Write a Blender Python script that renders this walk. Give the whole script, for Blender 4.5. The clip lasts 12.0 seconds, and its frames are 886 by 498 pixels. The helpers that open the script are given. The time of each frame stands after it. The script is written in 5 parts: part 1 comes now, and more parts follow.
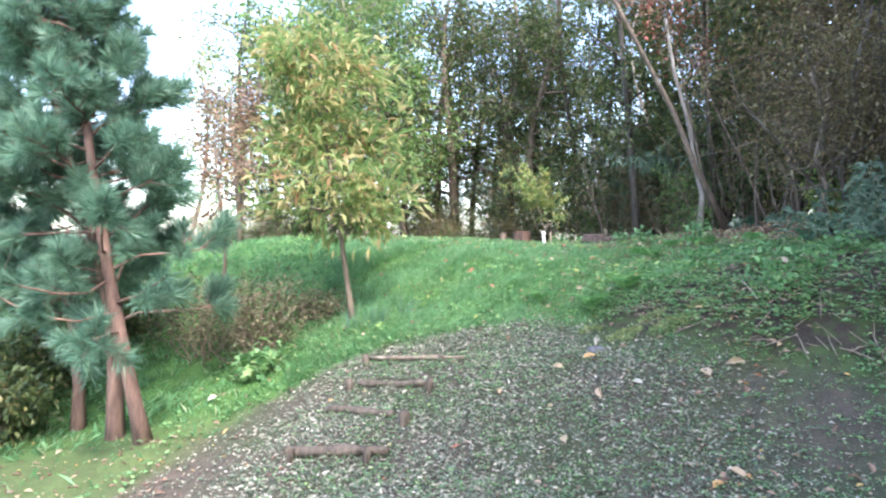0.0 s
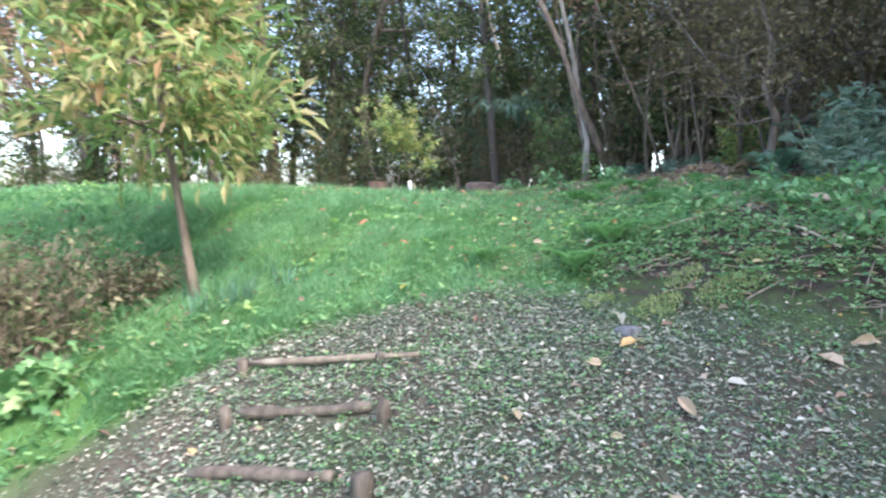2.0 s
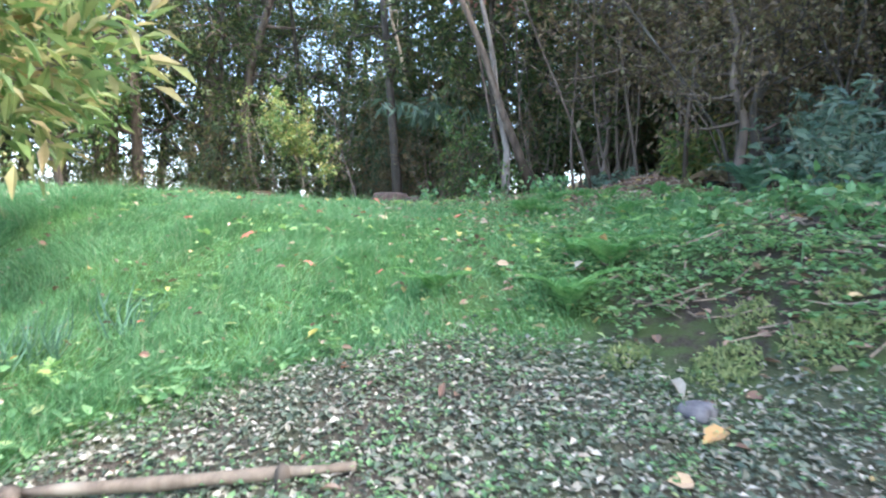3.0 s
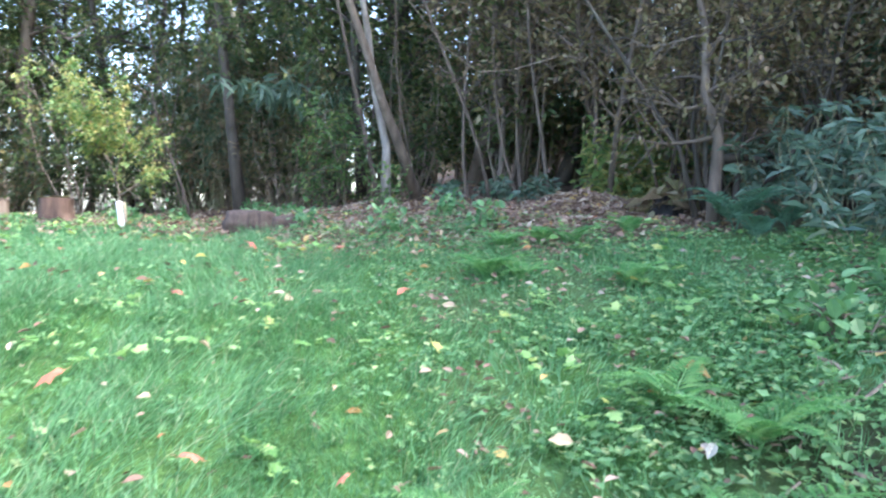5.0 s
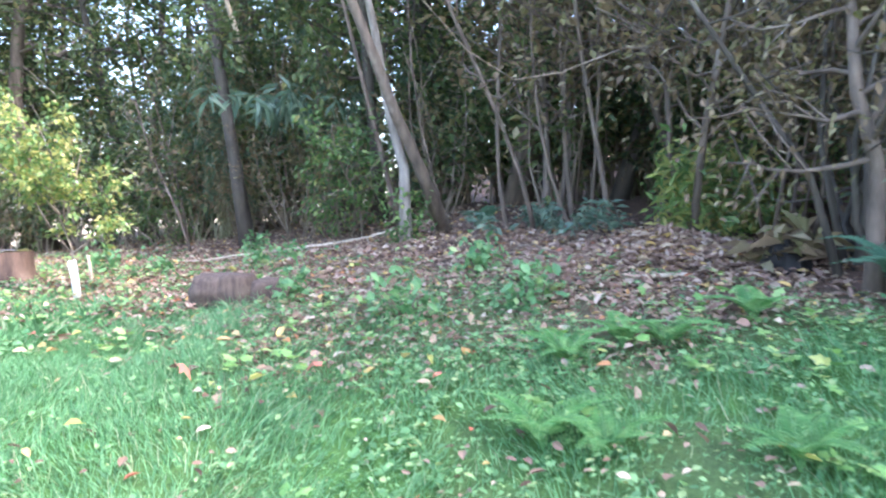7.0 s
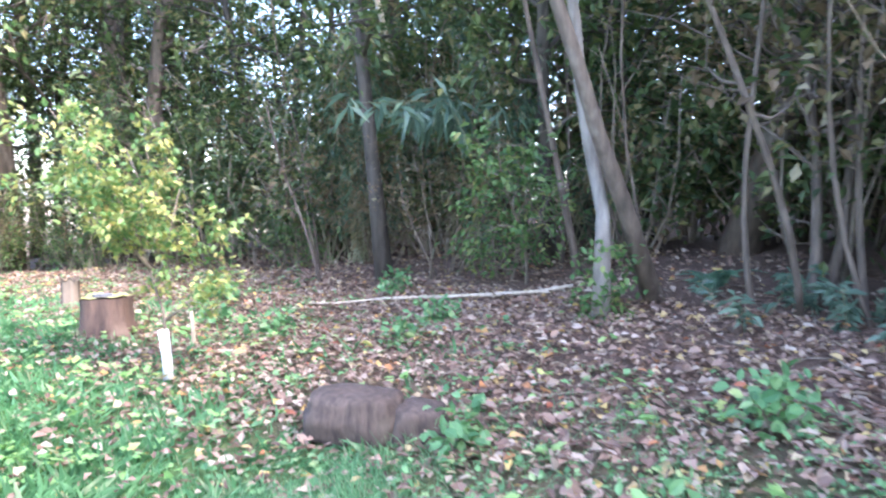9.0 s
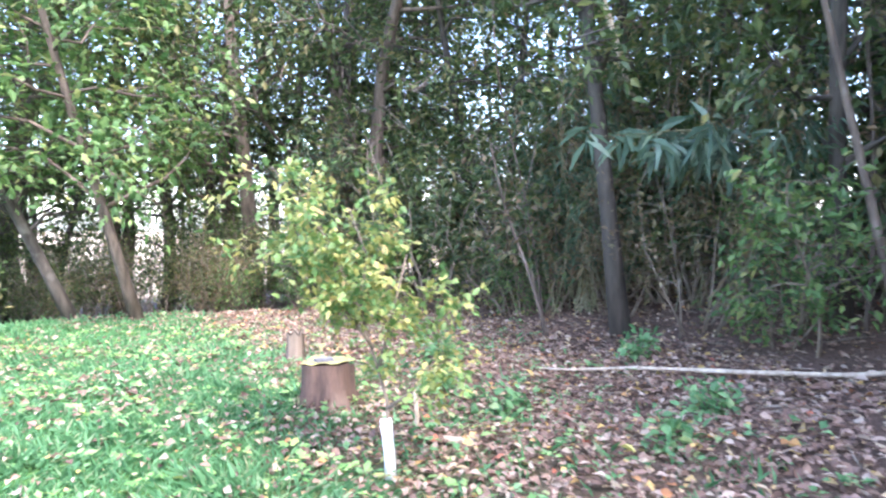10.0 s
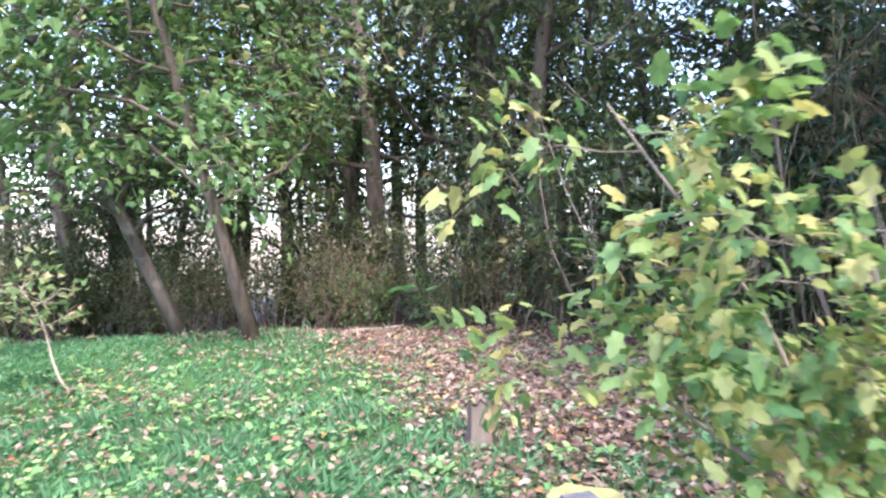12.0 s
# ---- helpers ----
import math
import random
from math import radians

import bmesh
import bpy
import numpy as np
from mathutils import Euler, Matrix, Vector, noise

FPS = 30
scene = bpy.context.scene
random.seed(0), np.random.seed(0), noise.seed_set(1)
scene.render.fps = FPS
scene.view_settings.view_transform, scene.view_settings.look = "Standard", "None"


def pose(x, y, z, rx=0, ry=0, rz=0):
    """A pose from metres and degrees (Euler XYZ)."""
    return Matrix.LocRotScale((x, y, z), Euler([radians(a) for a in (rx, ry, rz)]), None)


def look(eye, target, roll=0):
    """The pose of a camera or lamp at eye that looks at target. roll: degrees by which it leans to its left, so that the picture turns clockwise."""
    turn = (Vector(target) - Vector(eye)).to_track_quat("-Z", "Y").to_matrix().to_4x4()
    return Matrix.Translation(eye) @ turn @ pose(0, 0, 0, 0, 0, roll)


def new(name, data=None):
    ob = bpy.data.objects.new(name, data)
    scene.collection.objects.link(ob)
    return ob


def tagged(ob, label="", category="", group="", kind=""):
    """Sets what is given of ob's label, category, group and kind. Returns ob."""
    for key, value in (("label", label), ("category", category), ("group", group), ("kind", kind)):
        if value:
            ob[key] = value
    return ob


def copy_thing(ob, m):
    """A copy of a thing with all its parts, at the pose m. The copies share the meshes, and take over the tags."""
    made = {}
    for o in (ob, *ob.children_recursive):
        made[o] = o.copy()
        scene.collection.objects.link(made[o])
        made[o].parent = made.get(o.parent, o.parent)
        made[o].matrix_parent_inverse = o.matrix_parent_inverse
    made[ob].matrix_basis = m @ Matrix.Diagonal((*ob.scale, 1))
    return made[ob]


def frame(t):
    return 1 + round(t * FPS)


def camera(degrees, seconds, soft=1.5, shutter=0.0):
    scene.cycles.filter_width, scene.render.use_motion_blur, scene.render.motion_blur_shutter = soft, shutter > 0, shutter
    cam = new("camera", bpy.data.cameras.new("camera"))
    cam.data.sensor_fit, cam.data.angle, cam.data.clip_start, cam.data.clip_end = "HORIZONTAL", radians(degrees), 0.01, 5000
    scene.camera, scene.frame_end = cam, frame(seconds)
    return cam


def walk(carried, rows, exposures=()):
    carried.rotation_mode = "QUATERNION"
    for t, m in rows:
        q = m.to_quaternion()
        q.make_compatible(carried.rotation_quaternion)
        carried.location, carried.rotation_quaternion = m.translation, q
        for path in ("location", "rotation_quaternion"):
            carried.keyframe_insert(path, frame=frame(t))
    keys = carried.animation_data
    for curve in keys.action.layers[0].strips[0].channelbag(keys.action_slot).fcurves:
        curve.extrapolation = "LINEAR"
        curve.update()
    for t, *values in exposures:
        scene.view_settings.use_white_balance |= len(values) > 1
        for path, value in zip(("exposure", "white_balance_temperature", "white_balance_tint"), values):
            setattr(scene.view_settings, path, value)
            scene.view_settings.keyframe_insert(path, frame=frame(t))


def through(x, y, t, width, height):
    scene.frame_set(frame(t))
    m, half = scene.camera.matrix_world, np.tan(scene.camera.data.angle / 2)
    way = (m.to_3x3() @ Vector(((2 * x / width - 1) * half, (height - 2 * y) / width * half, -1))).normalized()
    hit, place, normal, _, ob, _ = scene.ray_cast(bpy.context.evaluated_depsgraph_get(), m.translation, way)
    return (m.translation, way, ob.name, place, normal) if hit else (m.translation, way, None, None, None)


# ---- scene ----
cam = camera(67.1, 12.0, 2.2, 0.25)
PATH = [
    (0, (-0.025, -0.004, 1.47), (-0.026, 1.996, 1.467), 1.3),
    (0.5, (-0.3, 0.648, 1.416), (-0.217, 2.646, 1.411), 1.3),
    (1, (-0.576, 1.386, 1.333), (-0.54, 3.385, 1.287), 0.5),
    (1.5, (-0.784, 2.03, 1.267), (-0.448, 4.0, 1.19), 1.0),
    (2, (-0.868, 2.804, 1.214), (-0.277, 4.713, 1.121), 0.9),
    (2.5, (-0.841, 3.602, 1.129), (0.08, 5.377, 1.094), 1.7),
    (2.7, (-0.733, 4.022, 1.11), (0.168, 5.807, 1.103), 1.8),
    (4.3, (-0.402, 6.229, 1.617), (0.742, 7.863, 1.47), 0.6),
    (4.5, (-0.394, 6.412, 1.664), (0.807, 8.006, 1.541), 0.7),
    (5, (-0.231, 6.704, 1.818), (1.118, 8.177, 1.707), 0.8),
    (5.5, (0.118, 6.961, 2.011), (1.563, 8.341, 1.919), -0.9),
    (6, (0.303, 7.366, 2.056), (1.77, 8.723, 1.956), 1.4),
    (6.5, (0.566, 7.674, 2.18), (2.015, 9.041, 2.007), 0.9),
    (7, (0.991, 7.934, 2.318), (2.246, 9.485, 2.176), -1.8),
    (7.5, (1.195, 8.411, 2.374), (2.391, 10.008, 2.247), -1.4),
    (7.7, (1.278, 8.605, 2.45), (2.455, 10.216, 2.313), -1.7),
    (9.3, (1.847, 10.222, 2.921), (2.646, 12.05, 2.78), 0.4),
    (9.5, (1.901, 10.444, 2.995), (2.571, 12.325, 2.889), -0.0),
    (10, (1.798, 10.942, 3.028), (2.17, 12.905, 2.949), -0.4),
    (10.5, (1.638, 11.539, 3.08), (1.931, 13.516, 3.021), 0.9),
    (11, (1.559, 12.267, 3.126), (1.597, 14.265, 3.04), -0.4),
    (11.3, (1.36, 12.579, 3.118), (1.303, 14.576, 3.008), -0.7),
    (11.5, (1.263, 12.865, 3.141), (1.266, 14.862, 3.032), -0.1),
    (12, (1.176, 13.585, 3.138), (1.243, 15.582, 3.039), -0.3),
]
walk(cam, [(t, look(eye, target, roll)) for t, eye, target, roll in PATH], [(0, 3.05, 6500, 16), (2.5, 3.0, 6400, 14), (4.5, 3.18, 6150, 13), (7, 3.68, 6200, 17), (9.5, 3.62, 5950, 19), (10.5, 3.3, 5950, 20), (11.5, 2.97, 6000, 21), (12, 2.93, 5980, 21)])

# ---- world, sun, exposure ----
world = bpy.data.worlds.new("sky")
scene.world = world
world.use_nodes = True
wn = world.node_tree
sky = wn.nodes.new("ShaderNodeTexSky")
sky.sky_type, sky.sun_disc = "NISHITA", False
sky.sun_elevation, sky.sun_rotation = radians(47), radians(158)
sky.air_density, sky.dust_density = 1.0, 2.0
wn.nodes["Background"].inputs["Strength"].default_value = 0.15
wn.links.new(sky.outputs["Color"], wn.nodes["Background"].inputs["Color"])
sun_data = bpy.data.lights.new("sun", "SUN")
sun_data.energy, sun_data.angle, sun_data.color = 1.05, radians(7.0), (1.0, 0.94, 0.86)
sun = new("sun", sun_data)
sun.matrix_world = look((6, -15, 17.5), (0, 0, 0))

rng = np.random.default_rng(7)


# ---- materials ----
def nodes_of(name):
    m = bpy.data.materials.new(name)
    m.use_nodes = True
    return m, m.node_tree, m.node_tree.nodes["Principled BSDF"]


def ramp(nt, stops, fac):
    r = nt.nodes.new("ShaderNodeValToRGB")
    el = r.color_ramp.elements
    while len(el) < len(stops):
        el.new(0.5)
    for e, (p, c) in zip(el, stops):
        e.position, e.color = p, (*c, 1)
    nt.links.new(fac, r.inputs["Fac"])
    return r.outputs["Color"]


def noise_tex(nt, scale, detail=4.0, stretch=None, rough=0.6):
    tc = nt.nodes.new("ShaderNodeTexCoord")
    n = nt.nodes.new("ShaderNodeTexNoise")
    n.inputs["Scale"].default_value, n.inputs["Detail"].default_value = scale, detail
    n.inputs["Roughness"].default_value = rough
    src = tc.outputs["Object"]
    if stretch:
        mp = nt.nodes.new("ShaderNodeMapping")
        mp.inputs["Scale"].default_value = stretch
        nt.links.new(src, mp.inputs["Vector"])
        src = mp.outputs["Vector"]
    nt.links.new(src, n.inputs["Vector"])
    return n.outputs["Fac"]


def mixed(nt, fac, a, b, how="MIX"):
    m = nt.nodes.new("ShaderNodeMix")
    m.data_type, m.blend_type = "RGBA", how
    for sock, v in ((m.inputs[0], fac), (m.inputs[6], a), (m.inputs[7], b)):
        if isinstance(v, (int, float)):
            sock.default_value = v
        elif isinstance(v, tuple):
            sock.default_value = (*v, 1)
        else:
            nt.links.new(v, sock)
    return m.outputs[2]


def bump(nt, bsdf, height, strength, dist):
    b = nt.nodes.new("ShaderNodeBump")
    b.inputs["Strength"].default_value, b.inputs["Distance"].default_value = strength, dist
    nt.links.new(height, b.inputs["Height"])
    nt.links.new(b.outputs["Normal"], bsdf.inputs["Normal"])


def leaf_mat(name, stops, rough=0.5, through=0.35, grey=0.27):
    """Leaves: each leaf takes its own colour, light shines partly through."""
    m, nt, bs = nodes_of(name)
    geo = nt.nodes.new("ShaderNodeNewGeometry")
    col = ramp(nt, stops, geo.outputs["Random Per Island"])
    blot = noise_tex(nt, 14.0, 3.0)
    col = mixed(nt, 0.45, col, ramp(nt, [(0.3, (0.45, 0.42, 0.36)), (0.7, (1.0, 1.0, 1.0))], blot), "MULTIPLY")
    col = mixed(nt, grey, col, mixed(nt, 1.0, ramp(nt, [(0.0, (0.11, 0.145, 0.15)), (1.0, (0.27, 0.32, 0.32))], geo.outputs["Random Per Island"]), (1, 1, 1), "MULTIPLY"))
    nt.links.new(col, bs.inputs["Base Color"])
    bs.inputs["Roughness"].default_value = rough
    bs.inputs["Specular IOR Level"].default_value = 0.35
    tr = nt.nodes.new("ShaderNodeBsdfTranslucent")
    nt.links.new(mixed(nt, 1.0, col, (1.25, 1.3, 1.0), "MULTIPLY"), tr.inputs["Color"])
    mx = nt.nodes.new("ShaderNodeMixShader")
    mx.inputs[0].default_value = through
    nt.links.new(bs.outputs[0], mx.inputs[1])
    nt.links.new(tr.outputs[0], mx.inputs[2])
    nt.links.new(mx.outputs[0], nt.nodes["Material Output"].inputs["Surface"])
    return m


def bark_mat(name, dark, light, patch, scale=9.0, rough=0.9, lichen=(0.58, 0.72)):
    m, nt, bs = nodes_of(name)
    grain = noise_tex(nt, scale, 6.0, (1, 1, 0.22))
    big = noise_tex(nt, 2.2, 3.0)
    col = ramp(nt, [(0.3, dark), (0.7, light)], grain)
    col = mixed(nt, ramp(nt, [(lichen[0], (0, 0, 0)), (lichen[1], (0.8, 0.8, 0.8))], big), col, patch)
    nt.links.new(col, bs.inputs["Base Color"])
    bs.inputs["Roughness"].default_value = rough
    bump(nt, bs, grain, 0.7, 0.02)
    return m


GREEN_DARK = leaf_mat("dark_evergreen_leaf", [(0.0, (0.032, 0.058, 0.02)), (0.5, (0.07, 0.115, 0.034)), (0.82, (0.12, 0.16, 0.048)), (1.0, (0.26, 0.22, 0.09))], 0.5, 0.4, 0.05)
GREEN_MID = leaf_mat("broad_green_leaf", [(0.0, (0.05, 0.12, 0.03)), (0.5, (0.11, 0.22, 0.055)), (0.85, (0.19, 0.30, 0.08)), (1.0, (0.34, 0.33, 0.10))], 0.45, 0.45, 0.12)
YELLOWING = leaf_mat("yellowing_leaf", [(0.0, (0.12, 0.24, 0.06)), (0.4, (0.24, 0.35, 0.10)), (0.72, (0.42, 0.42, 0.16)), (0.92, (0.54, 0.42, 0.20)), (1.0, (0.40, 0.20, 0.08))], 0.5, 0.5, 0.2)
SAPLING_LEAF = leaf_mat("sapling_leaf", [(0.0, (0.09, 0.22, 0.04)), (0.4, (0.20, 0.34, 0.06)), (0.7, (0.40, 0.42, 0.08)), (0.95, (0.55, 0.46, 0.09)), (1.0, (0.40, 0.22, 0.06))], 0.5, 0.45)
RUSTY = leaf_mat("rusty_red_leaf", [(0.0, (0.10, 0.04, 0.02)), (0.5, (0.24, 0.09, 0.04)), (1.0, (0.34, 0.20, 0.08))], 0.6, 0.35)
CRIMSON = leaf_mat("crimson_leaf", [(0.0, (0.22, 0.03, 0.02)), (0.6, (0.40, 0.09, 0.06)), (1.0, (0.45, 0.22, 0.12))], 0.6, 0.4)
DRY_HANGING = leaf_mat("dry_hanging_leaf", [(0.0, (0.10, 0.07, 0.045)), (0.5, (0.24, 0.17, 0.10)), (0.82, (0.17, 0.17, 0.07)), (1.0, (0.36, 0.30, 0.20))], 0.7, 0.35, 0.04)
BAMBOO_LEAF = leaf_mat("bamboo_leaf", [(0.0, (0.03, 0.08, 0.04)), (0.5, (0.065, 0.14, 0.065)), (0.85, (0.11, 0.18, 0.085)), (1.0, (0.30, 0.27, 0.17))], 0.4, 0.4, 0.16)
BLUE_BAMBOO = leaf_mat("blue_green_bamboo_leaf", [(0.0, (0.05, 0.12, 0.07)), (0.5, (0.11, 0.21, 0.13)), (0.9, (0.18, 0.29, 0.18)), (1.0, (0.34, 0.33, 0.22))], 0.35, 0.4, 0.3)
NEEDLE = leaf_mat("pine_needle", [(0.0, (0.035, 0.11, 0.075)), (0.6, (0.08, 0.20, 0.135)), (1.0, (0.15, 0.28, 0.18))], 0.45, 0.25, 0.12)
GRASS = leaf_mat("grass_blade", [(0.0, (0.055, 0.20, 0.06)), (0.5, (0.11, 0.33, 0.11)), (0.88, (0.18, 0.43, 0.17)), (1.0, (0.38, 0.41, 0.23))], 0.5, 0.45, 0.24)
WEED_PALE = leaf_mat("pale_weed_leaf", [(0.0, (0.16, 0.36, 0.10)), (0.5, (0.26, 0.48, 0.14)), (0.85, (0.36, 0.56, 0.20)), (1.0, (0.55, 0.56, 0.16))], 0.5, 0.4, 0.12)
WEED = leaf_mat("weed_leaf", [(0.0, (0.07, 0.22, 0.06)), (0.5, (0.14, 0.35, 0.10)), (0.85, (0.22, 0.45, 0.14)), (1.0, (0.42, 0.50, 0.17))], 0.5, 0.4)
MOSS_LEAF = leaf_mat("moss_frond", [(0.0, (0.12, 0.20, 0.04)), (0.6, (0.24, 0.31, 0.07)), (1.0, (0.38, 0.42, 0.12))], 0.7, 0.25)
FERN = leaf_mat("fern_frond", [(0.0, (0.10, 0.30, 0.09)), (0.6, (0.18, 0.43, 0.14)), (1.0, (0.28, 0.52, 0.18))], 0.5, 0.45, 0.18)
FERN_DARK = leaf_mat("shade_fern_frond", [(0.0, (0.05, 0.17, 0.10)), (1.0, (0.11, 0.29, 0.16))], 0.5, 0.35)
LITTER = leaf_mat("dead_leaf", [(0.0, (0.13, 0.075, 0.055)), (0.35, (0.26, 0.155, 0.115)), (0.65, (0.38, 0.255, 0.195)), (0.87, (0.52, 0.42, 0.34)), (0.97, (0.58, 0.40, 0.12)), (1.0, (0.40, 0.09, 0.05))], 0.75, 0.2, 0.1)
CHIPS = leaf_mat("crumbled_leaf", [(0.0, (0.05, 0.08, 0.05)), (0.36, (0.12, 0.17, 0.10)), (0.58, (0.22, 0.24, 0.17)), (0.78, (0.30, 0.27, 0.21)), (0.93, (0.50, 0.46, 0.39)), (1.0, (0.66, 0.62, 0.55))], 0.7, 0.1, 0.2)
BRAMBLE = leaf_mat("withered_shrub_leaf", [(0.0, (0.06, 0.05, 0.03)), (0.5, (0.14, 0.11, 0.06)), (0.8, (0.10, 0.16, 0.05)), (1.0, (0.28, 0.22, 0.13))], 0.7, 0.25, 0.12)
LEAF_RED = leaf_mat("scarlet_fallen_leaf", [(0.0, (0.42, 0.06, 0.03)), (1.0, (0.55, 0.16, 0.06))], 0.6, 0.2)
LEAF_TAN = leaf_mat("tan_fallen_leaf", [(0.0, (0.42, 0.25, 0.13)), (1.0, (0.60, 0.45, 0.30))], 0.65, 0.15)
LEAF_ORANGE = leaf_mat("orange_fallen_leaf", [(0.0, (0.55, 0.27, 0.08)), (1.0, (0.62, 0.36, 0.10))], 0.6, 0.2)
LEAF_YELLOW = leaf_mat("yellow_fallen_leaf", [(0.0, (0.60, 0.50, 0.08)), (1.0, (0.55, 0.55, 0.12))], 0.6, 0.2)
LEAF_PALE = leaf_mat("pale_fallen_leaf", [(0.0, (0.42, 0.36, 0.28)), (1.0, (0.55, 0.50, 0.41))], 0.6, 0.15)
BARK_DARK = bark_mat("dark_bark", (0.032, 0.027, 0.022), (0.10, 0.085, 0.07), (0.15, 0.14, 0.12))
BARK_GREY = bark_mat("pale_grey_bark", (0.14, 0.12, 0.105), (0.32, 0.29, 0.26), (0.48, 0.46, 0.43), 12.0)
BARK_BROWN = bark_mat("brown_bark", (0.055, 0.042, 0.033), (0.17, 0.13, 0.10), (0.25, 0.21, 0.175), 12.0)
BARK_PINE = bark_mat("pine_bark", (0.07, 0.042, 0.035), (0.19, 0.12, 0.095), (0.26, 0.185, 0.155), 16.0)
BARK_YOUNG = bark_mat("young_bark", (0.08, 0.063, 0.048), (0.19, 0.155, 0.118), (0.28, 0.255, 0.21), 14.0)
TWIG = bark_mat("twig_bark", (0.10, 0.08, 0.06), (0.26, 0.21, 0.16), (0.32, 0.28, 0.23), 20.0)
CULM = bark_mat("bamboo_culm", (0.10, 0.11, 0.05), (0.24, 0.23, 0.13), (0.36, 0.33, 0.24), 6.0, 0.5)
WEATHERED = bark_mat("weathered_log", (0.034, 0.027, 0.021), (0.115, 0.092, 0.072), (0.21, 0.18, 0.145), 18.0)
LOG_PALE = bark_mat("bleached_wood", (0.28, 0.22, 0.16), (0.52, 0.44, 0.34), (0.60, 0.53, 0.44), 24.0)
ROTTEN = bark_mat("rotten_wood", (0.035, 0.022, 0.018), (0.13, 0.08, 0.06), (0.20, 0.15, 0.11), 14.0)
MOSS_TOP = bark_mat("mossy_cut_wood", (0.14, 0.12, 0.05), (0.42, 0.40, 0.14), (0.22, 0.25, 0.09), 9.0)
CUT_WOOD = bark_mat("weathered_end_grain", (0.09, 0.068, 0.052), (0.22, 0.175, 0.135), (0.18, 0.17, 0.14), 10.0)
STONE = bark_mat("dark_lichen_stone", (0.035, 0.025, 0.021), (0.105, 0.075, 0.06), (0.14, 0.12, 0.09), 26.0)
BLACK = bark_mat("charred_wood", (0.006, 0.006, 0.006), (0.022, 0.02, 0.02), (0.03, 0.028, 0.026), 16.0)
WHITE_TUBE = bark_mat("white_plastic", (0.70, 0.72, 0.74), (0.82, 0.83, 0.84), (0.62, 0.64, 0.62), 5.0, 0.4)
GREY_ROCK = bark_mat("grey_stone", (0.06, 0.06, 0.068), (0.17, 0.17, 0.18), (0.24, 0.24, 0.23), 16.0)


# ---- shapes ----
class Geo:
    """Gathers points and faces of one mesh."""

    def __init__(self):
        self.v, self.f, self.n = [], [], 0

    def add(self, v, f):
        v = np.asarray(v, float)
        self.v.append(v)
        self.f.extend([tuple(int(i) + self.n for i in q) for q in f])
        self.n += len(v)

    def mesh(self, name, mats, smooth=False):
        me = bpy.data.meshes.new(name)
        me.from_pydata(np.concatenate(self.v).tolist() if self.v else [], [], self.f)
        for m in mats if isinstance(mats, (list, tuple)) else [mats]:
            me.materials.append(m)
        if smooth:
            me.polygons.foreach_set("use_smooth", [True] * len(me.polygons))
        me.update()
        return me


def part(name, geo, material, parent=None, label="", smooth=False):
    ob = new(name, geo.mesh(name, material, smooth))
    ob.parent = parent
    return tagged(ob, label)


def thing(name, label, category, group="", at=(0, 0, 0)):
    ob = new(name)
    ob.location = at
    return tagged(ob, label, category, group)


def tube(geo, pts, radii, sides=7, caps=True, wobble=0.0):
    """A round stem along pts."""
    pts = [Vector(p) for p in pts]
    n = len(pts)
    if np.isscalar(radii):
        radii = [radii] * n
    side = None
    vs, fs = [], []
    for i, p in enumerate(pts):
        d = (pts[min(i + 1, n - 1)] - pts[max(i - 1, 0)]).normalized()
        if side is None:
            side = d.cross(Vector((0.13, 0.97, 0.21))).normalized()
        side = (side - d * side.dot(d)).normalized()
        up = d.cross(side)
        for k in range(sides):
            a = 2 * math.pi * k / sides
            r = radii[i] * (1 + wobble * (rng.random() - 0.5))
            vs.append(p + (side * math.cos(a) + up * math.sin(a)) * r)
    for i in range(n - 1):
        for k in range(sides):
            a, b = i * sides + k, i * sides + (k + 1) % sides
            fs.append((a, b, b + sides, a + sides))
    if caps:
        fs.append(tuple(range(sides))[::-1])
        fs.append(tuple((n - 1) * sides + k for k in range(sides)))
    geo.add([tuple(v) for v in vs], fs)


def frames(d, spin):
    """Side and up vectors for way vectors d, turned by spin."""
    d = d / np.linalg.norm(d, axis=1, keepdims=True)
    ref = np.where(np.abs(d[:, 2:3]) > 0.92, np.array([[1.0, 0, 0]]), np.array([[0, 0, 1.0]]))
    s = np.cross(d, ref)
    s /= np.linalg.norm(s, axis=1, keepdims=True)
    u = np.cross(s, d)
    c, t = np.cos(spin)[:, None], np.sin(spin)[:, None]
    return d, s * c + u * t, u * c - s * t


